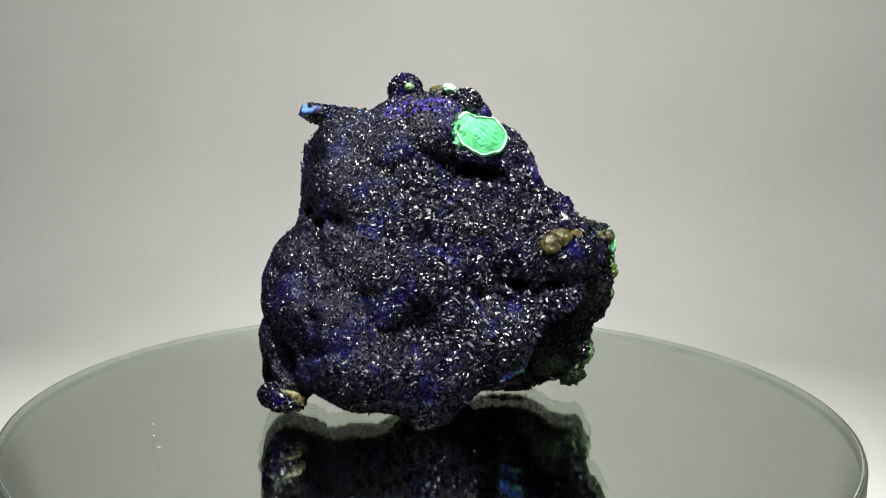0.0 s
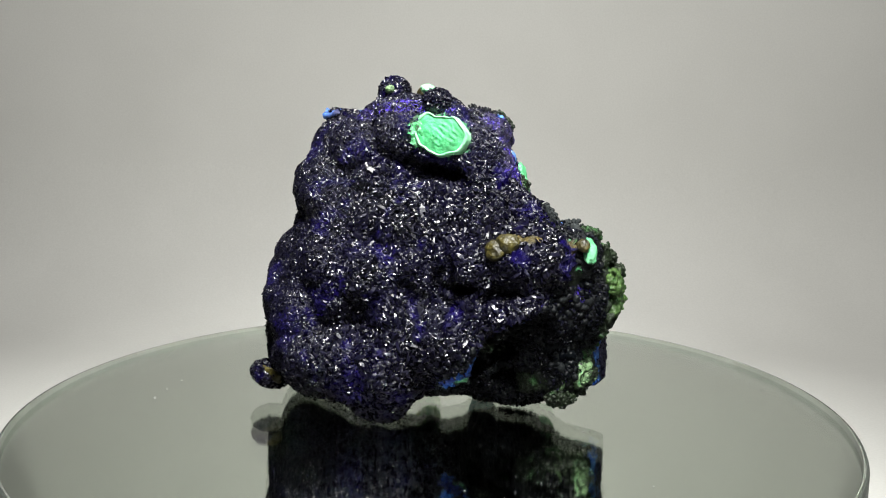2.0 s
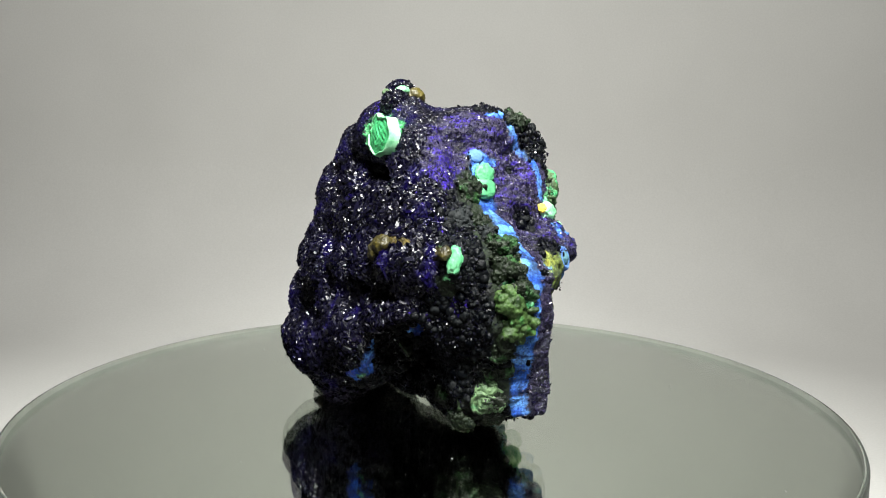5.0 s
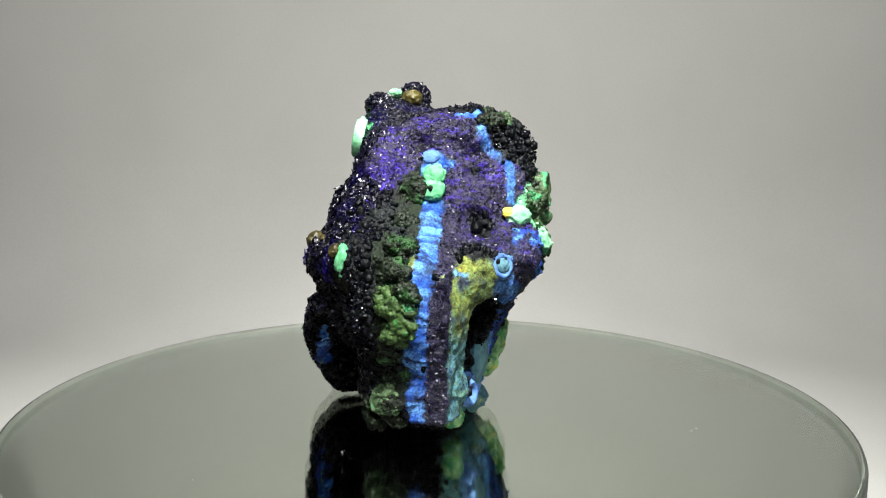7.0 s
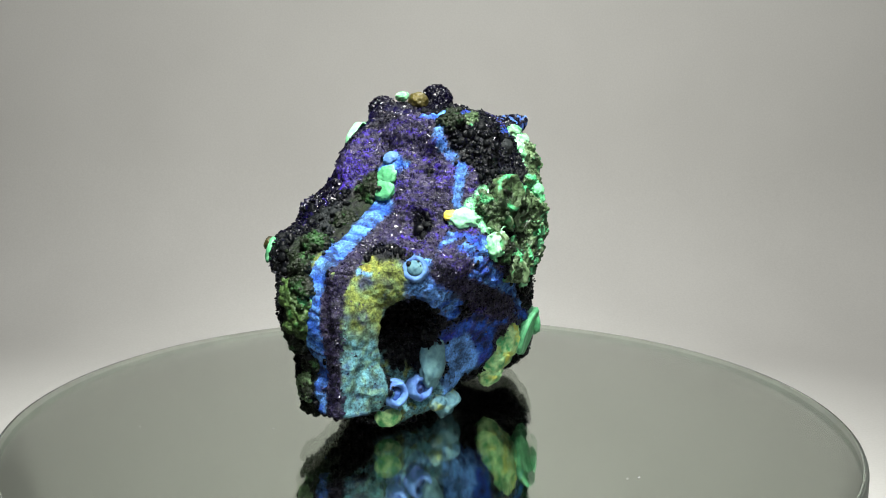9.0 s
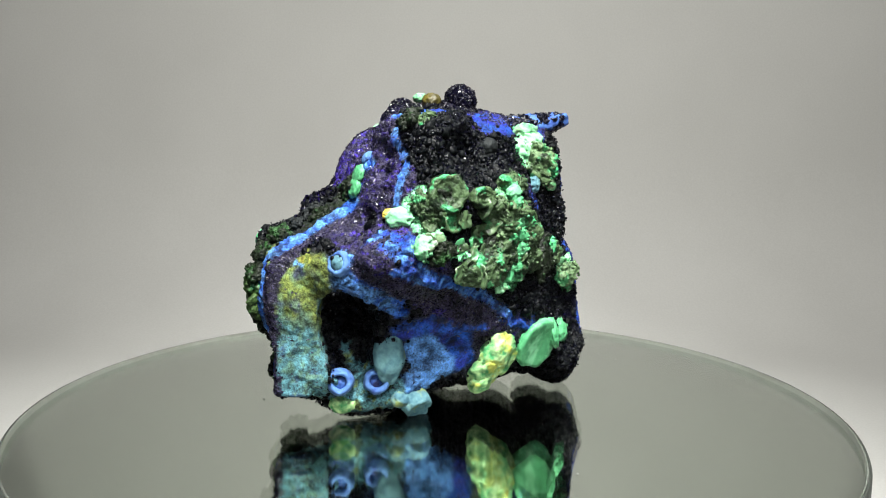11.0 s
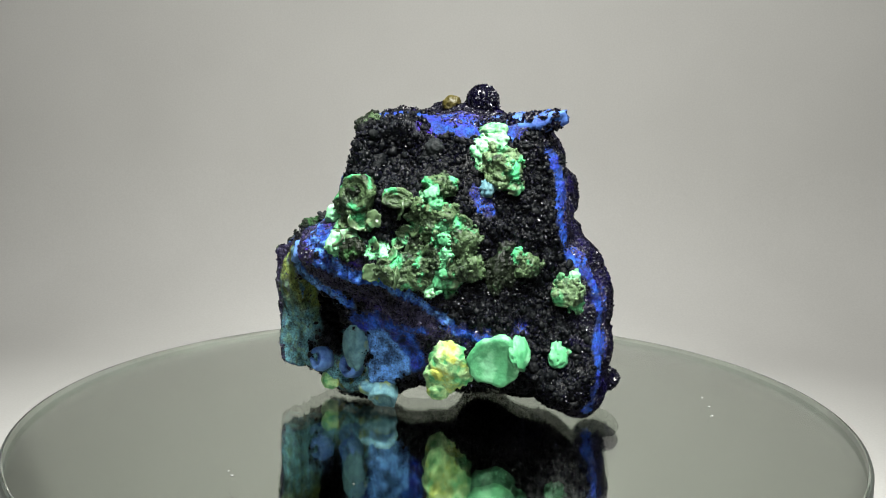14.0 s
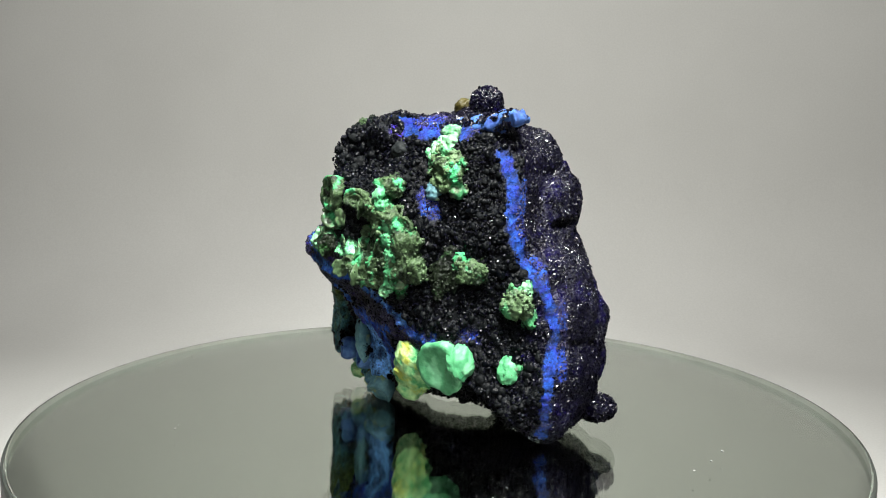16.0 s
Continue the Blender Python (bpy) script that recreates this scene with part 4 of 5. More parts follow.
def grow_crusts():
    """Neighbouring crusts of one mineral grow together into one knobbly mass."""
    left = list(range(len(crusts)))
    while left:
        cluster, todo = [], [left.pop(0)]
        while todo:
            k = todo.pop()
            cluster.append(crusts[k])
            near = [j for j in left if crusts[j][0] == crusts[k][0] and np.linalg.norm(crusts[j][1] - crusts[k][1]) < 0.95 * (crusts[j][3] + crusts[k][3])]
            todo += near
            left = [j for j in left if j not in near]
        kind = cluster[0][0]
        blobs = []
        for _, place, turned, radius, flat, aspect in cluster:
            blobs.append((place, turned, radius * 0.85, flat, aspect))
            for _ in range(7):
                a, r = rng.random() * 6.28, radius * (0.35 + 0.55 * rng.random())
                spot = place + turned @ np.array((r * math.cos(a), r * math.sin(a) * aspect, radius * flat * (0.05 + 0.5 * rng.random())))
                blobs.append((spot, turned, radius * (0.22 + 0.25 * rng.random()), (0.6 + 0.5 * rng.random()) , 1.0))
        step = 0.18 if len(cluster) < 4 else 0.22
        low = np.min([p - r * 1.3 for p, _, r, _, _ in blobs], 0) - 1.0
        high = np.max([p + r * 1.3 for p, _, r, _, _ in blobs], 0) + 1.0
        grid = np.stack(np.meshgrid(*(np.arange(a, b, step) for a, b in zip(low, high)), indexing="ij"), -1)
        total = np.zeros(grid.shape[:3])
        for p, turned, r, flat, aspect in blobs:
            q = (grid - p) @ turned / np.array((r, r * aspect, r * flat))
            k = np.sqrt((q * q).sum(-1)) + 1e-6
            total += np.exp(-np.clip((k - 1) * r * min(1, flat), -4, 12) * 2.6)
        field = -np.log(np.maximum(total, 1e-9)) / 2.6
        field += 0.50 * (0.55 - 1.7 * np.abs(lattice(grid, 1.9, 3))) + 0.30 * (0.5 - 1.5 * np.abs(lattice(grid, 0.9, 4))) + 0.16 * lattice(grid, 0.45, 5)
        verts, faces = surface(field.astype(np.float32), low, step)
        if len(faces) > 20:
            faces = faces.tolist()
            many = (60 + 60 * len(cluster)) if kind in ("olive", "moss", "pale", "slate") else 12
            at = rng.choice(len(verts), many)
            size = 0.12 + 0.28 * rng.random(many) ** 2
            beads = verts[at][:, None, :] + BEAD[None] * size[:, None, None] * (0.8 + 0.4 * rng.random((many, 1, 3)))
            faces += (BEAD_FACES[None] + (len(verts) + np.arange(many) * len(BEAD))[:, None, None]).reshape(-1, 3).tolist()
            verts = np.concatenate([verts, beads.reshape(-1, 3)])
            link_mesh("malachite_crust", verts / 1000, faces, STONE[kind], specimen, WORDS[kind] + " botryoidal crust grown on the azurite")


nodule("olive", "cup", (3.2, 19.9, 39.4), 3.2, 0.55, 1)
nodule("olive", "cup", (-2.9, 17.7, 38.6), 2.6, 0.6, 0.65)
nodule("olive", "ball", (3.3, 19.5, 35), 1.5, 0.8, 1)
nodule("olive", "cup", (-3.4, 15.5, 32.7), 1.8, 0.7, 1)
nodule("olive", "ball", (-5.4, 15, 29.7), 1.5, 0.7, 0.8)
nodule("olive", "crust", (-8.8, 14.2, 40.9), 2.2, 0.8, 0.7)
nodule("pale", "crust", (-8.1, 14.8, 34), 2.1, 0.8, 1)
nodule("olive", "crust", (-12, 13.5, 32.3), 2.8, 0.7, 0.8)
nodule("olive", "crust", (-12.4, 12.3, 27.6), 2.7, 0.7, 1)
nodule("olive", "crust", (-3.9, 16.5, 26.6), 2.4, 0.6, 1)
nodule("green", "crust", (-10.1, 13.5, 25.3), 2.1, 0.7, 0.6)
nodule("olive", "crust", (-6.5, 15.2, 25.5), 1.9, 0.6, 1)
nodule("olive", "crust", (-7.3, 14.7, 30.2), 2.6, 0.7, 1)
nodule("olive", "crust", (-6.1, 15.5, 36.1), 2.2, 0.7, 1)
nodule("olive", "crust", (-10.2, 14.8, 35.9), 2.4, 0.7, 1)
nodule("olive", "crust", (-1, 17.6, 25.8), 1.8, 0.6, 1)
nodule("olive", "crust", (5.2, 19.6, 36.4), 1.8, 0.7, 1)
nodule("mint", "crust", (-14.4, 7.9, 44.7), 2.2, 0.6, 1)
nodule("mint", "crust", (-15.3, 7, 47.3), 2.0, 0.6, 1)
nodule("green", "crust", (-9, 14.8, 29.8), 1.5, 0.9, 0.6)
nodule("olive", "cup", (6, 20, 34.3), 1.2, 0.7, 1)
nodule("olive", "cup", (2.2, 19.8, 36.6), 1.2, 0.7, 1)
nodule("pale", "cup", (-1.9, 16.3, 31.1), 1.1, 0.8, 1)
nodule("olive", "cup", (-7.4, 15.4, 27.5), 1.5, 0.8, 1)
nodule("olive", "cup", (-11.4, 13.6, 29), 1.3, 0.8, 1)
nodule("olive", "cup", (-12.6, 13.3, 34.7), 1.6, 0.8, 1)
nodule("olive", "cup", (-8.7, 14.7, 40.6), 1.6, 0.9, 0.8)
nodule("pale", "cup", (-5.6, 15, 33.6), 1.1, 0.9, 1)
nodule("olive", "cup", (-0.7, 18.7, 27.8), 1.1, 0.8, 1)
nodule("mint", "crust", (-7, 15.8, 38.7), 0.8, 0.9, 1)
nodule("mint", "crust", (-10.2, 14, 28.1), 0.9, 1, 1)
nodule("mint", "crust", (-9.5, 13.8, 25.2), 1.0, 0.9, 1)
nodule("mint", "crust", (7, 21.2, 30.7), 1.4, 0.4, 0.9)
nodule("mint", "crust", (-7.1, 14.7, 24), 1.3, 0.5, 0.8)
nodule("mint", "crust", (5.6, 20.6, 32.5), 1.5, 0.6, 0.8)
nodule("olive", "crust", (7.3, 19.1, 37.8), 1.6, 0.7, 0.8)
nodule("green", "crust", (-8.3, 15.4, 38.5), 1.3, 0.7, 0.6)
nodule("mint", "cap", (-14, 6, 50), 2.4, 0.5, 0.55)
nodule("mint", "crust", (-13.1, 7.7, 46.3), 2.2, 0.6, 0.9)
nodule("olive", "crust", (-18.1, 7.1, 44.6), 2.2, 0.5, 0.9)
nodule("olive", "crust", (-15.9, 8, 43.3), 2.2, 0.5, 1)
nodule("green", "crust", (-18.1, 7.1, 41.5), 1.6, 0.6, 1)
nodule("teal", "crust", (-14.8, 9.2, 40.4), 1.3, 0.6, 1)
nodule("slate", "ball", (-5.8, 11.5, 47), 1.6, 0.9, 1)
nodule("green", "crust", (2.1, 12.7, 46), 1.4, 0.6, 1)
nodule("moss", "crust", (-17.7, 7.1, 28), 2.5, 0.6, 1)
nodule("moss", "crust", (-16.2, 8.6, 26.2), 1.8, 0.6, 1)
nodule("green", "crust", (-24.4, -1.4, 24.4), 2.1, 0.6, 1)
nodule("mint", "crust", (-25.5, -1.8, 25.4), 1.1, 0.6, 1)
nodule("green", "crust", (-26, -2.7, 21.3), 1.6, 0.6, 0.8)
nodule("green", "crust", (-24.2, -0.5, 12.3), 1.4, 0.5, 0.7)
nodule("teal", "ball", (11.0, 11.4, 11.4), 2.7, 0.6, 1.75)
nodule("jade", "disc", (-16.4, 8.6, 11.6), 4.3, 0.14, 1.08)
nodule("jade", "cap", (-20.2, 6.8, 13.2), 2.1, 0.5, 1.3)
nodule("lime", "cap", (-5.6, 9.3, 5.2), 1.9, 0.8, 1.3)
nodule("lime", "cap", (-8.6, 9.8, 10.2), 3.8, 0.55, 1.25)
nodule("lime", "cap", (-6.4, 9.2, 7.4), 2.9, 0.7, 1.35)
for streak_x, streak_y, streak_z in ((-8.6, 16.6, 40), (-9.6, 16.4, 37.5), (-10.3, 16.1, 35), (-10.8, 15.8, 32.5), (-11, 15.6, 30), (-10, 15.2, 27.5), (-9, 14.9, 25.2)):
    nodule("jade", "crust", (streak_x, streak_y - 0.4, streak_z), 0.72, 0.9, 1.4)
nodule("pale", "crust", (-16.6, 7.4, 45.0), 2.7, 0.55, 1)
nodule("pale", "crust", (-25.0, -0.6, 23.2), 2.2, 0.6, 1)
nodule("jade", "cap", (-24.2, 0.4, 12.2), 1.7, 0.5, 1.3)
nodule("olive", "crust", (-19.6, 5.6, 28), 2.5, 0.6, 1)
nodule("lime", "ball", (18.8, 9.3, 2.9), 2.2, 0.8, 0.8)
nodule("teal", "cup", (6.1, 9.4, 2.8), 2.5, 0.8, 1)
nodule("pale", "cup", (25.9, -1.2, 7.2), 1.6, 0.8, 1)
nodule("pale", "cup", (28.6, 0.9, 7.9), 1.8, 0.8, 1)
nodule("moss", "cup", (15.6, -8.2, 13.2), 1.4, 0.5, 1)
nodule("moss", "crust", (15.4, -1.2, 10.2), 1.7, 0.5, 1)
nodule("moss", "crust", (32.6, 6.1, 25.4), 1.6, 0.5, 0.7)
nodule("green", "crust", (33, 5.8, 23.7), 1.0, 0.5, 0.7)
nodule("leaf", "crust", (33.1, 5.5, 21.1), 1.4, 0.5, 0.7)
nodule("moss", "cup", (33, 3.3, 18), 1.6, 0.6, 1)
nodule("moss", "crust", (20.7, -2.5, 6.2), 1.3, 0.6, 1)
nodule("moss", "crust", (29.1, 3.1, 12.3), 1.4, 0.5, 1)
nodule("pale", "ball", (26.9, 2.9, 4.7), 1.0, 0.8, 1)
nodule("moss", "crust", (29.6, 3, 7.8), 1.2, 0.8, 1)
nodule("moss", "crust", (28.8, 2.8, 31.5), 1.3, 0.5, 1)
nodule("slate", "crust", (30.9, -3.2, 26.9), 1.2, 0.5, 1)
nodule("moss", "crust", (16.3, 2.2, 39.4), 2.0, 0.5, 1)
nodule("moss", "crust", (21.8, 2, 34.5), 1.5, 0.5, 0.7)
nodule("moss", "crust", (31.6, 3.7, 28.5), 1.8, 0.5, 1)
nodule("leaf", "crust", (33.2, 3.7, 24.1), 2.1, 0.5, 0.8)
nodule("leaf", "crust", (33.1, 4.1, 19.5), 1.7, 0.5, 0.9)
nodule("moss", "crust", (31.6, 3.1, 15.7), 1.1, 0.6, 1)
nodule("pale", "crust", (29.2, 1.8, 8.4), 1.9, 0.5, 1)
nodule("moss", "crust", (26.3, -1.6, 4.4), 1.6, 0.6, 1)
nodule("moss", "crust", (28, 3.2, 5.5), 1.4, 0.6, 1)
nodule("moss", "crust", (28.6, 4.7, 31.4), 1.2, 0.5, 0.7)
nodule("jade", "cap", (15.5, 4.8, 42.1), 1.8, 0.35, 0.9)
nodule("jade", "cap", (16.1, 4.7, 39.7), 2.0, 0.35, 0.9)
nodule("jade", "cap", (32.0, -4.5, 30.0), 1.15, 0.6, 1.8)
nodule("rust", "ball", (31.4, -5.9, 31.0), 1.1, 0.7, 1)
nodule("sky", "ball", (13.8, 3.7, 45), 1.5, 0.4, 0.8)
nodule("slate", "crust", (22.6, -1.1, 35), 1.6, 0.5, 1)
nodule("slate", "crust", (26.3, 2.1, 32.8), 1.0, 0.5, 1)
nodule("teal", "ball", (8.8, 10.4, 3.3), 1.8, 0.8, 0.8)
nodule("moss", "crust", (7.9, 12.4, 51.1), 1.5, 0.5, 1)
nodule("olive", "crust", (5.2, 14.2, 51.1), 1.1, 0.6, 1)
nodule("moss", "crust", (4.5, 19.5, 39.7), 1.7, 0.6, 1)
nodule("olive", "cup", (2.1, 19.6, 35), 1.9, 0.5, 1)
nodule("moss", "crust", (-6.1, 14.7, 31.3), 2.2, 0.6, 1)
nodule("moss", "crust", (4.2, 20.8, 29.7), 1.5, 0.6, 1)


def petal(place, facing, radius, cup, mat):
    """A thin translucent-looking shell of malachite with a wavy lip."""
    turned = Vector(facing).to_track_quat("Z", "Y").to_matrix()
    seed = Vector(place) * 2.3
    bm, rings, count = bmesh.new(), [], 26
    for side in (0, 1):
        for s in ((0.12, 0.4, 0.68, 0.88, 1.0) if side == 0 else (1.0, 0.85, 0.5, 0.12)):
            ring = []
            for i in range(count):
                a = 2 * math.pi * i / count
                d = Vector((math.cos(a), math.sin(a), 0))
                r = radius * s * (1 + 0.42 * noise.noise(d * 1.3 + seed) + 0.16 * noise.noise(d * 5 + seed))
                up = radius * cup * s * s + 0.34 * radius * noise.noise(d * s * 1.9 + seed) + 0.05 * radius * math.sin(s * 16) - side * (0.16 + 0.5 * (1 - s) * radius)
                ring.append(bm.verts.new((Vector(place) + turned @ (d * r + Vector((0, 0, up)))) / 1000))
            rings.append(ring)
    for p, q in zip(rings, rings[1:]):
        for i in range(count):
            bm.faces.new((p[i], p[(i + 1) % count], q[(i + 1) % count], q[i]))
    bm.faces.new(rings[0][::-1])
    bm.faces.new(rings[-1])
    bmesh.ops.recalc_face_normals(bm, faces=bm.faces)
    part("malachite_shell", bm, mat, specimen, "thin translucent olive-green malachite shell")


def shell_rosette():
    """Shells that crowd over the olive mass of the hollow side."""
    inside = ((skin[:, 0] + 4.0) / 10.0) ** 2 + ((skin[:, 2] - 31.5) / 7.0) ** 2
    weight = np.clip(1.2 - inside, 0, 1) * (skin[:, 1] > 12) * (skin_normals[:, 1] > 0.1)
    points, normals, at = scattered(weight, 200)
    kept = []
    for p, n in zip(points, normals):
        if len(kept) < 17 and all(np.linalg.norm(p - k) > 3.0 for k in kept):
            kept.append(p)
            facing = Vector(n) * 0.7 + Vector((0.1, 0.75, 0.25)) + Vector(rng.normal(size=3) * 0.6)
            petal(Vector(p) + Vector((0, 1.2, 0)) * (0.5 + 0.6 * rng.random()), facing.normalized(), 1.1 + 1.1 * rng.random() ** 1.6, 0.3 * rng.random() - 0.05, SHELL)


shell_rosette()


def ring_cup(place, facing, radius, core="blue", lift=0.0):
    """A barnacle-like ring of pale blue chalk round a deep blue middle."""
    turned = Vector(facing).normalized().to_track_quat("Z", "Y").to_matrix()
    ob = None
    for name, profile, mat, label in (("chalk_ring", [(0.50, -0.6), (0.52, 0.15), (0.60, 0.36), (0.74, 0.44), (0.88, 0.36), (0.99, 0.1), (1.02, -0.3), (0.95, -0.8), (0.5, -0.6)], STONE["sky"], "pale blue chalky ring round a hollow"),
                                      ("ring_core", [(0, 0.12), (0.14, 0.1), (0.22, -0.02), (0.34, 0.02), (0.44, -0.1), (0.56, -0.12), (0.56, -0.7), (0, -0.7)], STONE[core], "rounded core within the ring")):
        bm = lathe(profile, (0, 0), 44)
        for v in bm.verts:
            k = 1 + 0.16 * noise.noise(v.co * 1.4 + Vector(place)) + 0.05 * noise.noise(v.co * 6 + Vector(place))
            v.co = (Vector(place) + turned @ (v.co * radius * k + Vector((0, 0, lift * radius if name == "ring_core" else 0)))) / 1000
        ob = part(name, bm, mat, ob or specimen, label)


nodule("rim", "cap", (10.4, 17.8, 35.4), 2.5, 0.6, 0.7)
nodule("yellow", "cap", (12.0, 16.5, 36.0), 1.1, 0.6, 0.8)
ring_cup((19.4, 12.0, 7.4), (0.2, 0.97, 0.12), 2.2)
ring_cup((13.0, 10.8, 6.9), (0.1, 1.0, 0.15), 2.2)
ring_cup((19.9, 17.0, 28.2), (0.66, 0.72, 0.22), 2.1, "teal", 0.50)


def crystal_ball(name, place, radii, number, size, mat, label, turn=0):
    """A knob of the specimen thickly grown over with small crystals."""
    bm = bmesh.new()
    bmesh.ops.create_icosphere(bm, subdivisions=4, radius=1)
    spin = Matrix.Rotation(radians(turn), 3, "Y")
    for v in bm.verts:
        k = 1 + 0.12 * noise.noise(v.co * 2 + Vector(place))
        v.co = (Vector(place) + spin @ Vector([v.co[i] * radii[i] * k for i in range(3)])) / 1000
    ob = part(name, bm, crystal_blue, specimen, label)
    way = rng.normal(size=(number, 3))
    way /= np.linalg.norm(way, axis=1)[:, None]
    r = np.array(radii)
    turned = np.array(spin)
    points = np.array(place) + (way * r) @ turned.T
    normal = (way / r) @ turned.T
    normal /= np.linalg.norm(normal, axis=1)[:, None]
    grow = size * np.exp(rng.normal(size=number) * 0.25)
    v, f = blades(points, normal, grow, grow * 0.5, grow * 0.3, radians(40) + 0.8 * rng.random(number))
    tagged(link_mesh("crystal_crust", v / 1000, f, mat, ob, "", False), kind="stuff")
    return ob


crystal_ball("top_knob", (-5.0, -5.4, 55.6), (2.9, 2.9, 3.0), 1500, 0.55, crystal_blue, "round dark azurite knob grown over with crystals")
crystal_ball("shoulder_knob", (5.6, -8.4, 53.6), (2.5, 2.4, 2.4), 1000, 0.55, crystal_blue, "small dark azurite knob")
crystal_ball("corner_lump", (-24.6, -17.0, 4.2), (4.0, 3.0, 2.3), 1300, 0.6, crystal_blue, "loose-looking lump of azurite crystals at the foot", 12)
nodule("pale", "ball", (-4.2, -8.2, 56.2), 0.85, 0.8)
nodule("mint", "ball", (2.6, -6.6, 56.1), 1.25, 0.7)
nodule("rust", "ball", (0.8, -4.0, 55.3), 1.8, 0.85)
nodule("rust", "ball", (21.6, -13.2, 31.2), 2.0, 0.8, 0.8)
nodule("rust", "ball", (19.9, -14.0, 30.2), 1.7, 0.8)
nodule("rust", "crust", (-22.5, -18.0, 4.4), 1.4, 0.7)


def build_horn():
    """The broken spur at the top: dark crystals above, sky-blue where it snapped."""
    root, tip = Vector((-9.5, 3.4, 49.2)), Vector((-23.9, -1.0, 52.4))
    way = (tip - root).normalized()
    side = way.cross(Vector((0, 0, 1))).normalized()
    up = side.cross(way)
    bm, rings = bmesh.new(), []
    for j in range(22):
        s = j / 21
        r = 3.7 * (1 - s) + 1.5 * s
        ring = []
        for i in range(24):
            a = 2 * math.pi * i / 24
            d = side * math.cos(a) * 1.1 + up * math.sin(a) * 0.8
            p = root.lerp(tip, s) + d * r
            p += d * 0.9 * noise.noise(p * 0.6) + d * 0.4 * noise.noise(p * 1.7) + way * 0.8 * noise.noise(p * 0.8)
            ring.append(bm.verts.new(p / 1000))
        rings.append(ring)
    for p, q in zip(rings, rings[1:]):
        for i in range(24):
            bm.faces.new((p[i], p[(i + 1) % 24], q[(i + 1) % 24], q[i]))
    bm.faces.new(rings[-1])
    bm.faces.new(rings[0][::-1])
    bmesh.ops.recalc_face_normals(bm, faces=bm.faces)
    spur = part("spur", bm, STONE["blue"], specimen, "snapped spur, light blue inside with a dark crystal crust")
    n = 2600
    s, a = rng.random((2, n))
    a = a * math.pi * 1.8 + 0.2
    dirs = np.array(side)[None] * np.cos(a)[:, None] * 1.1 + np.array(up)[None] * np.sin(a)[:, None] * 0.8
    s = s * 0.93
    points = np.array(root)[None] * (1 - s[:, None]) + np.array(tip)[None] * s[:, None] + dirs * (3.7 * (1 - s) + 1.5 * s)[:, None]
    dirs /= np.linalg.norm(dirs, axis=1)[:, None]
    grow = 0.75 * np.exp(rng.normal(size=n) * 0.25)
    v, f = blades(points, dirs, grow, grow * 0.5, grow * 0.3, radians(40) + 0.8 * rng.random(n))
    tagged(link_mesh("crystal_crust", v / 1000, f, crystal_blue, spur, "", False), kind="stuff")


build_horn()
grow_crusts()


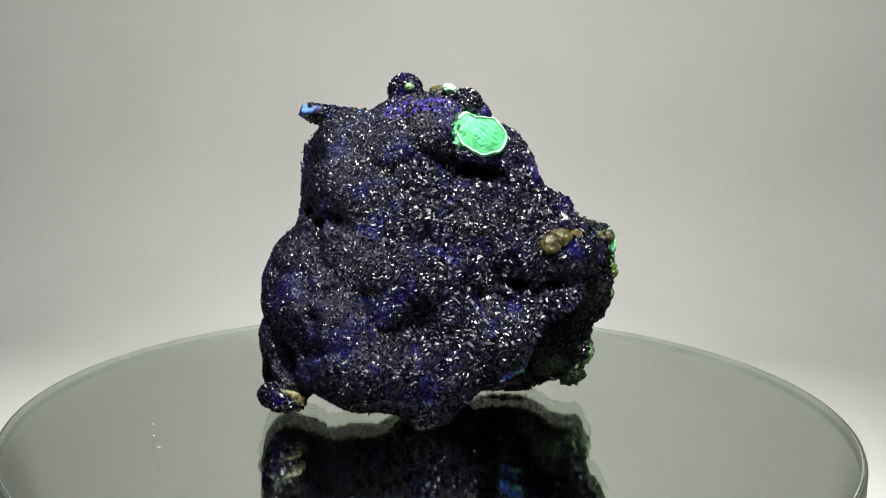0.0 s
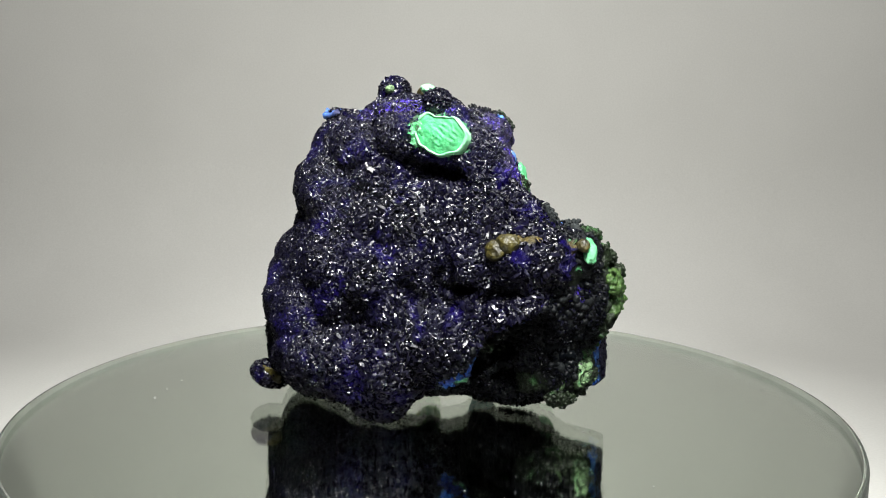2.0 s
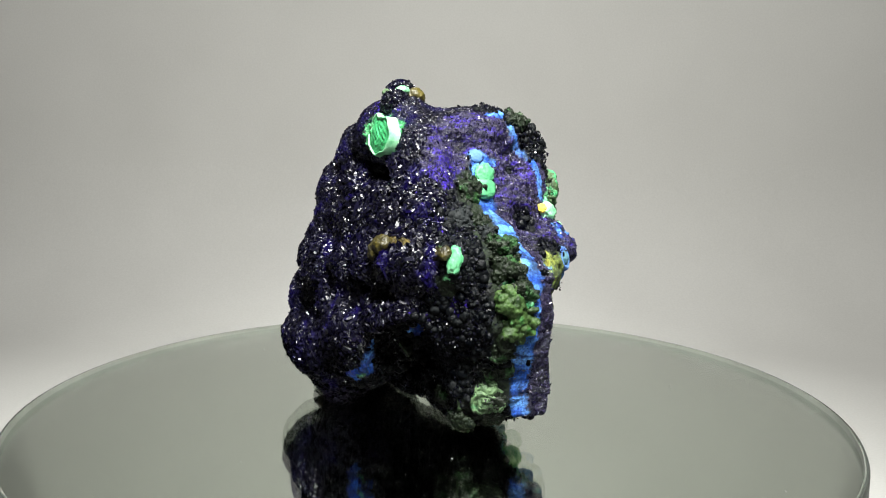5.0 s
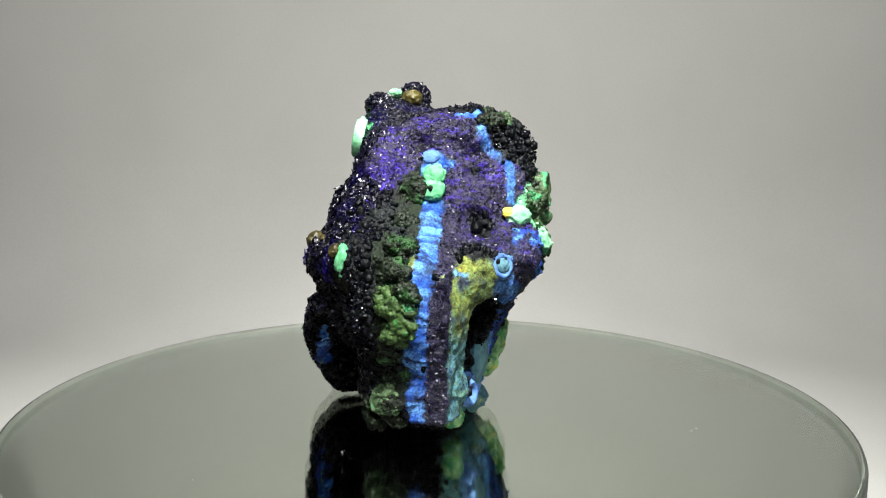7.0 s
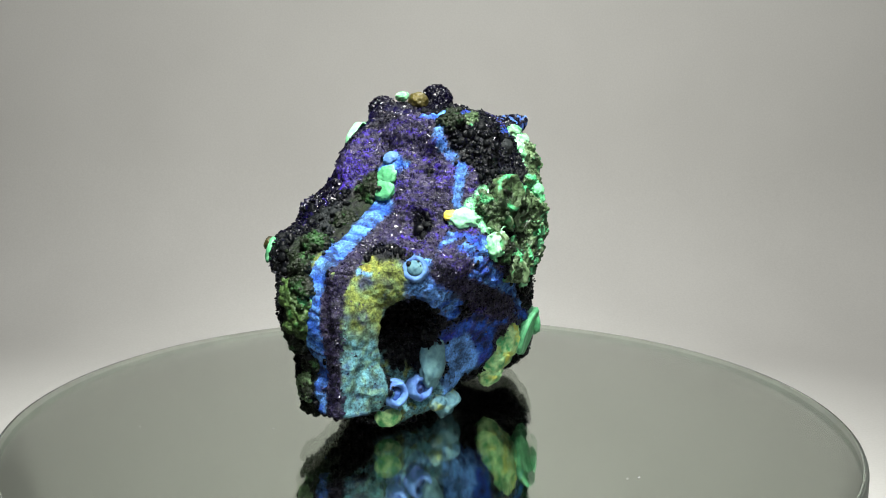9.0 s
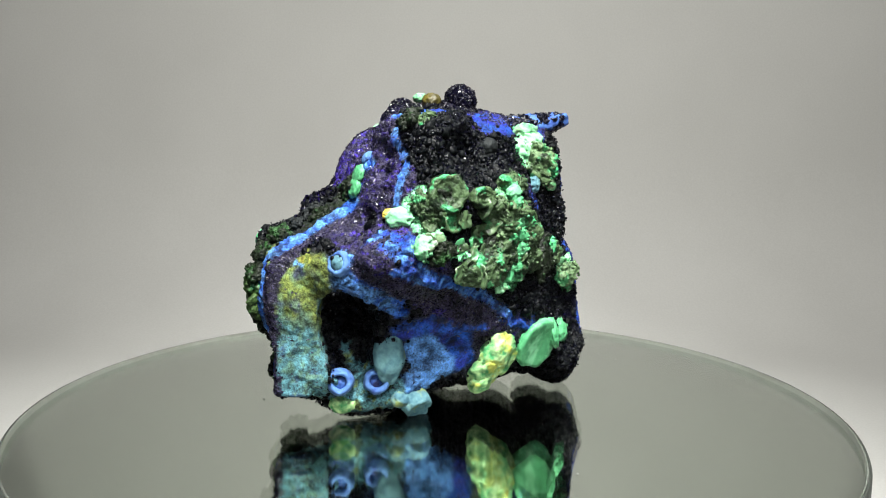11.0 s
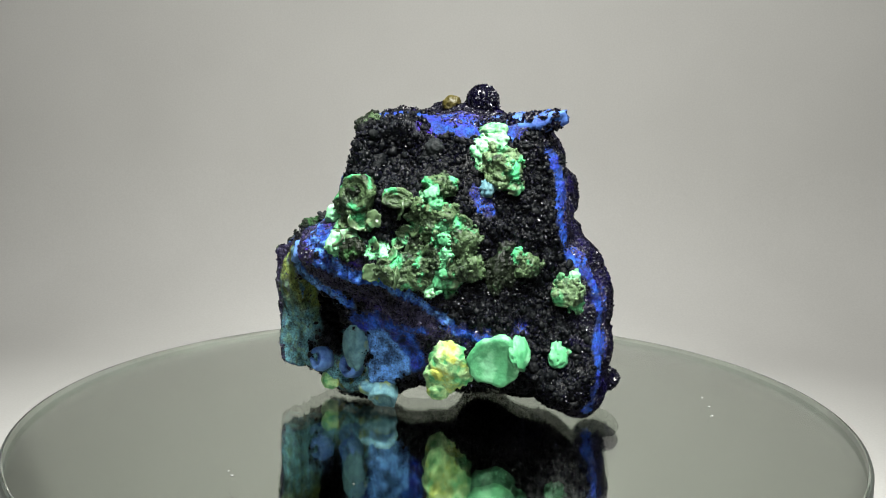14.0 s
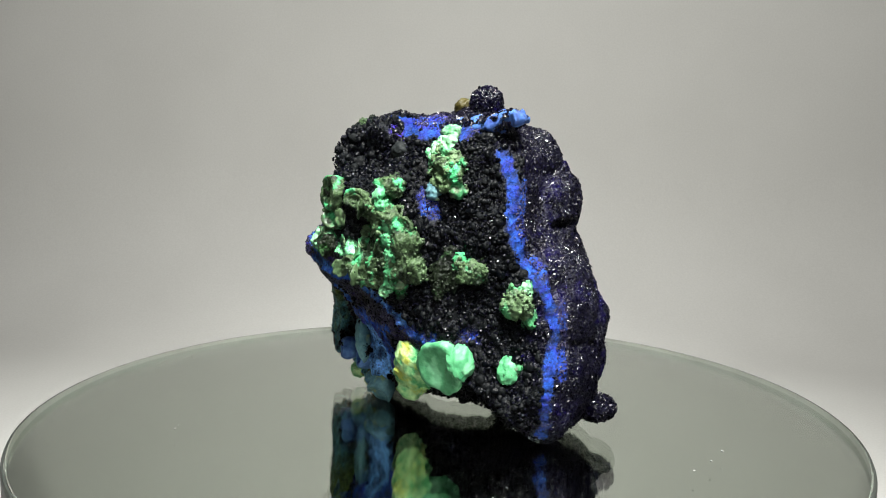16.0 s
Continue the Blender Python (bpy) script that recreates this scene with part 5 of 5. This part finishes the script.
def build_patch():
    """The cut-open green patch: a sunken striped face in a thick pale rim."""
    middle = Vector((8.0, -11.6, 48.2))
    n = Vector((0.24, -0.95, 0.18)).normalized()
    right = Vector((0, 0, 1)).cross(n).normalized()
    up = n.cross(right)
    outline = [(-3.7, 3.1), (0.0, 3.2), (3.5, 1.9), (4.9, 0.0), (4.1, -2.1), (1.2, -3.4), (-1.8, -2.8), (-4.0, -0.6), (-4.8, 1.6)]
    count = 72

    def edge(a):
        """The outline's reach in a direction, rounded between its corners."""
        total = weight = 0.0
        for u, v in outline:
            gap = math.remainder(a - math.atan2(v, u), 2 * math.pi)
            w = math.exp(-(gap / 0.33) ** 2)
            total, weight = total + w * math.hypot(u, v), weight + w
        return total / weight * (1 + 0.03 * noise.noise(Vector((math.cos(a) * 3, math.sin(a) * 3, 0.5))))

    def sheet(steps, high):
        bm, rings = bmesh.new(), []
        for s in steps:
            ring = []
            for i in range(count):
                a = 2 * math.pi * i / count
                r = edge(a) * s
                u, v = r * math.cos(a), r * math.sin(a)
                p = middle + right * u + up * v + n * (high(s, u, v) - 0.02 * (u * u + v * v))
                ring.append(bm.verts.new(p / 1000))
            rings.append(ring)
        for p, q in zip(rings, rings[1:]):
            for i in range(count):
                bm.faces.new((p[i], p[(i + 1) % count], q[(i + 1) % count], q[i]))
        return bm

    def face(s, u, v):
        stripes = 0.09 * max(0.0, 0.35 + noise.noise(Vector((u, v, 7)) * 0.6)) * math.sin((u * 0.75 + v * 1.0) * 6.0 + 1.5 * noise.noise(Vector((u, v, 0)) * 0.7))
        return 0.35 + (stripes + 0.10 * noise.noise(Vector((u, v, 3)) * 2.5)) * (1 - s ** 4)

    bm = sheet([0.02 + 0.90 * i / 40 for i in range(41)], face)
    patch = part("malachite_patch", bm, STONE["patch"], specimen, "flat bright green malachite patch with fine stripes")
    turned = {0.87: 0.36, 0.90: 0.55, 0.93: 0.62, 0.97: 0.55, 1.0: 0.25, 1.04: -1.2}
    bm = sheet(list(turned), lambda s, u, v: turned[s] + 0.1 * noise.noise(Vector((u, v, 1))))
    part("rim", bm, STONE["rim"], patch, "thick pale mint rim")


build_patch()

for dust_x, dust_y, dust_r in ((-43.4, -25.1, 0.30), (-40.8, -30.0, 0.35), (-45.3, -19.8, 0.32), (4.0, 47.6, 0.32), (32.0, -4.5, 0.25), (5.6, 46.8, 0.25), (53.1, 37.1, 0.25), (26.6, -35.1, 0.2), (-12, 40, 0.2), (48, -20, 0.2)):
    bm = bmesh.new()
    bmesh.ops.create_icosphere(bm, subdivisions=2, radius=1)
    for v in bm.verts:
        k = 0.6 + 0.3 * noise.noise(v.co * 1.5 + Vector((dust_x, dust_y, 0)))
        v.co = Vector((dust_x + v.co.x * dust_r * 1.5 * k, dust_y + v.co.y * dust_r * k, 0.12 + v.co.z * 0.12)) / 1000
    part("dust_speck", bm, dust_white, turntable)


def motions():
    turn = [(0.5 * i, pose(0, 0, 0, 0, 0, -15.168 * 0.5 * i)) for i in range(33)]
    walk(turntable, turn)
    walk(specimen, turn)


motions()
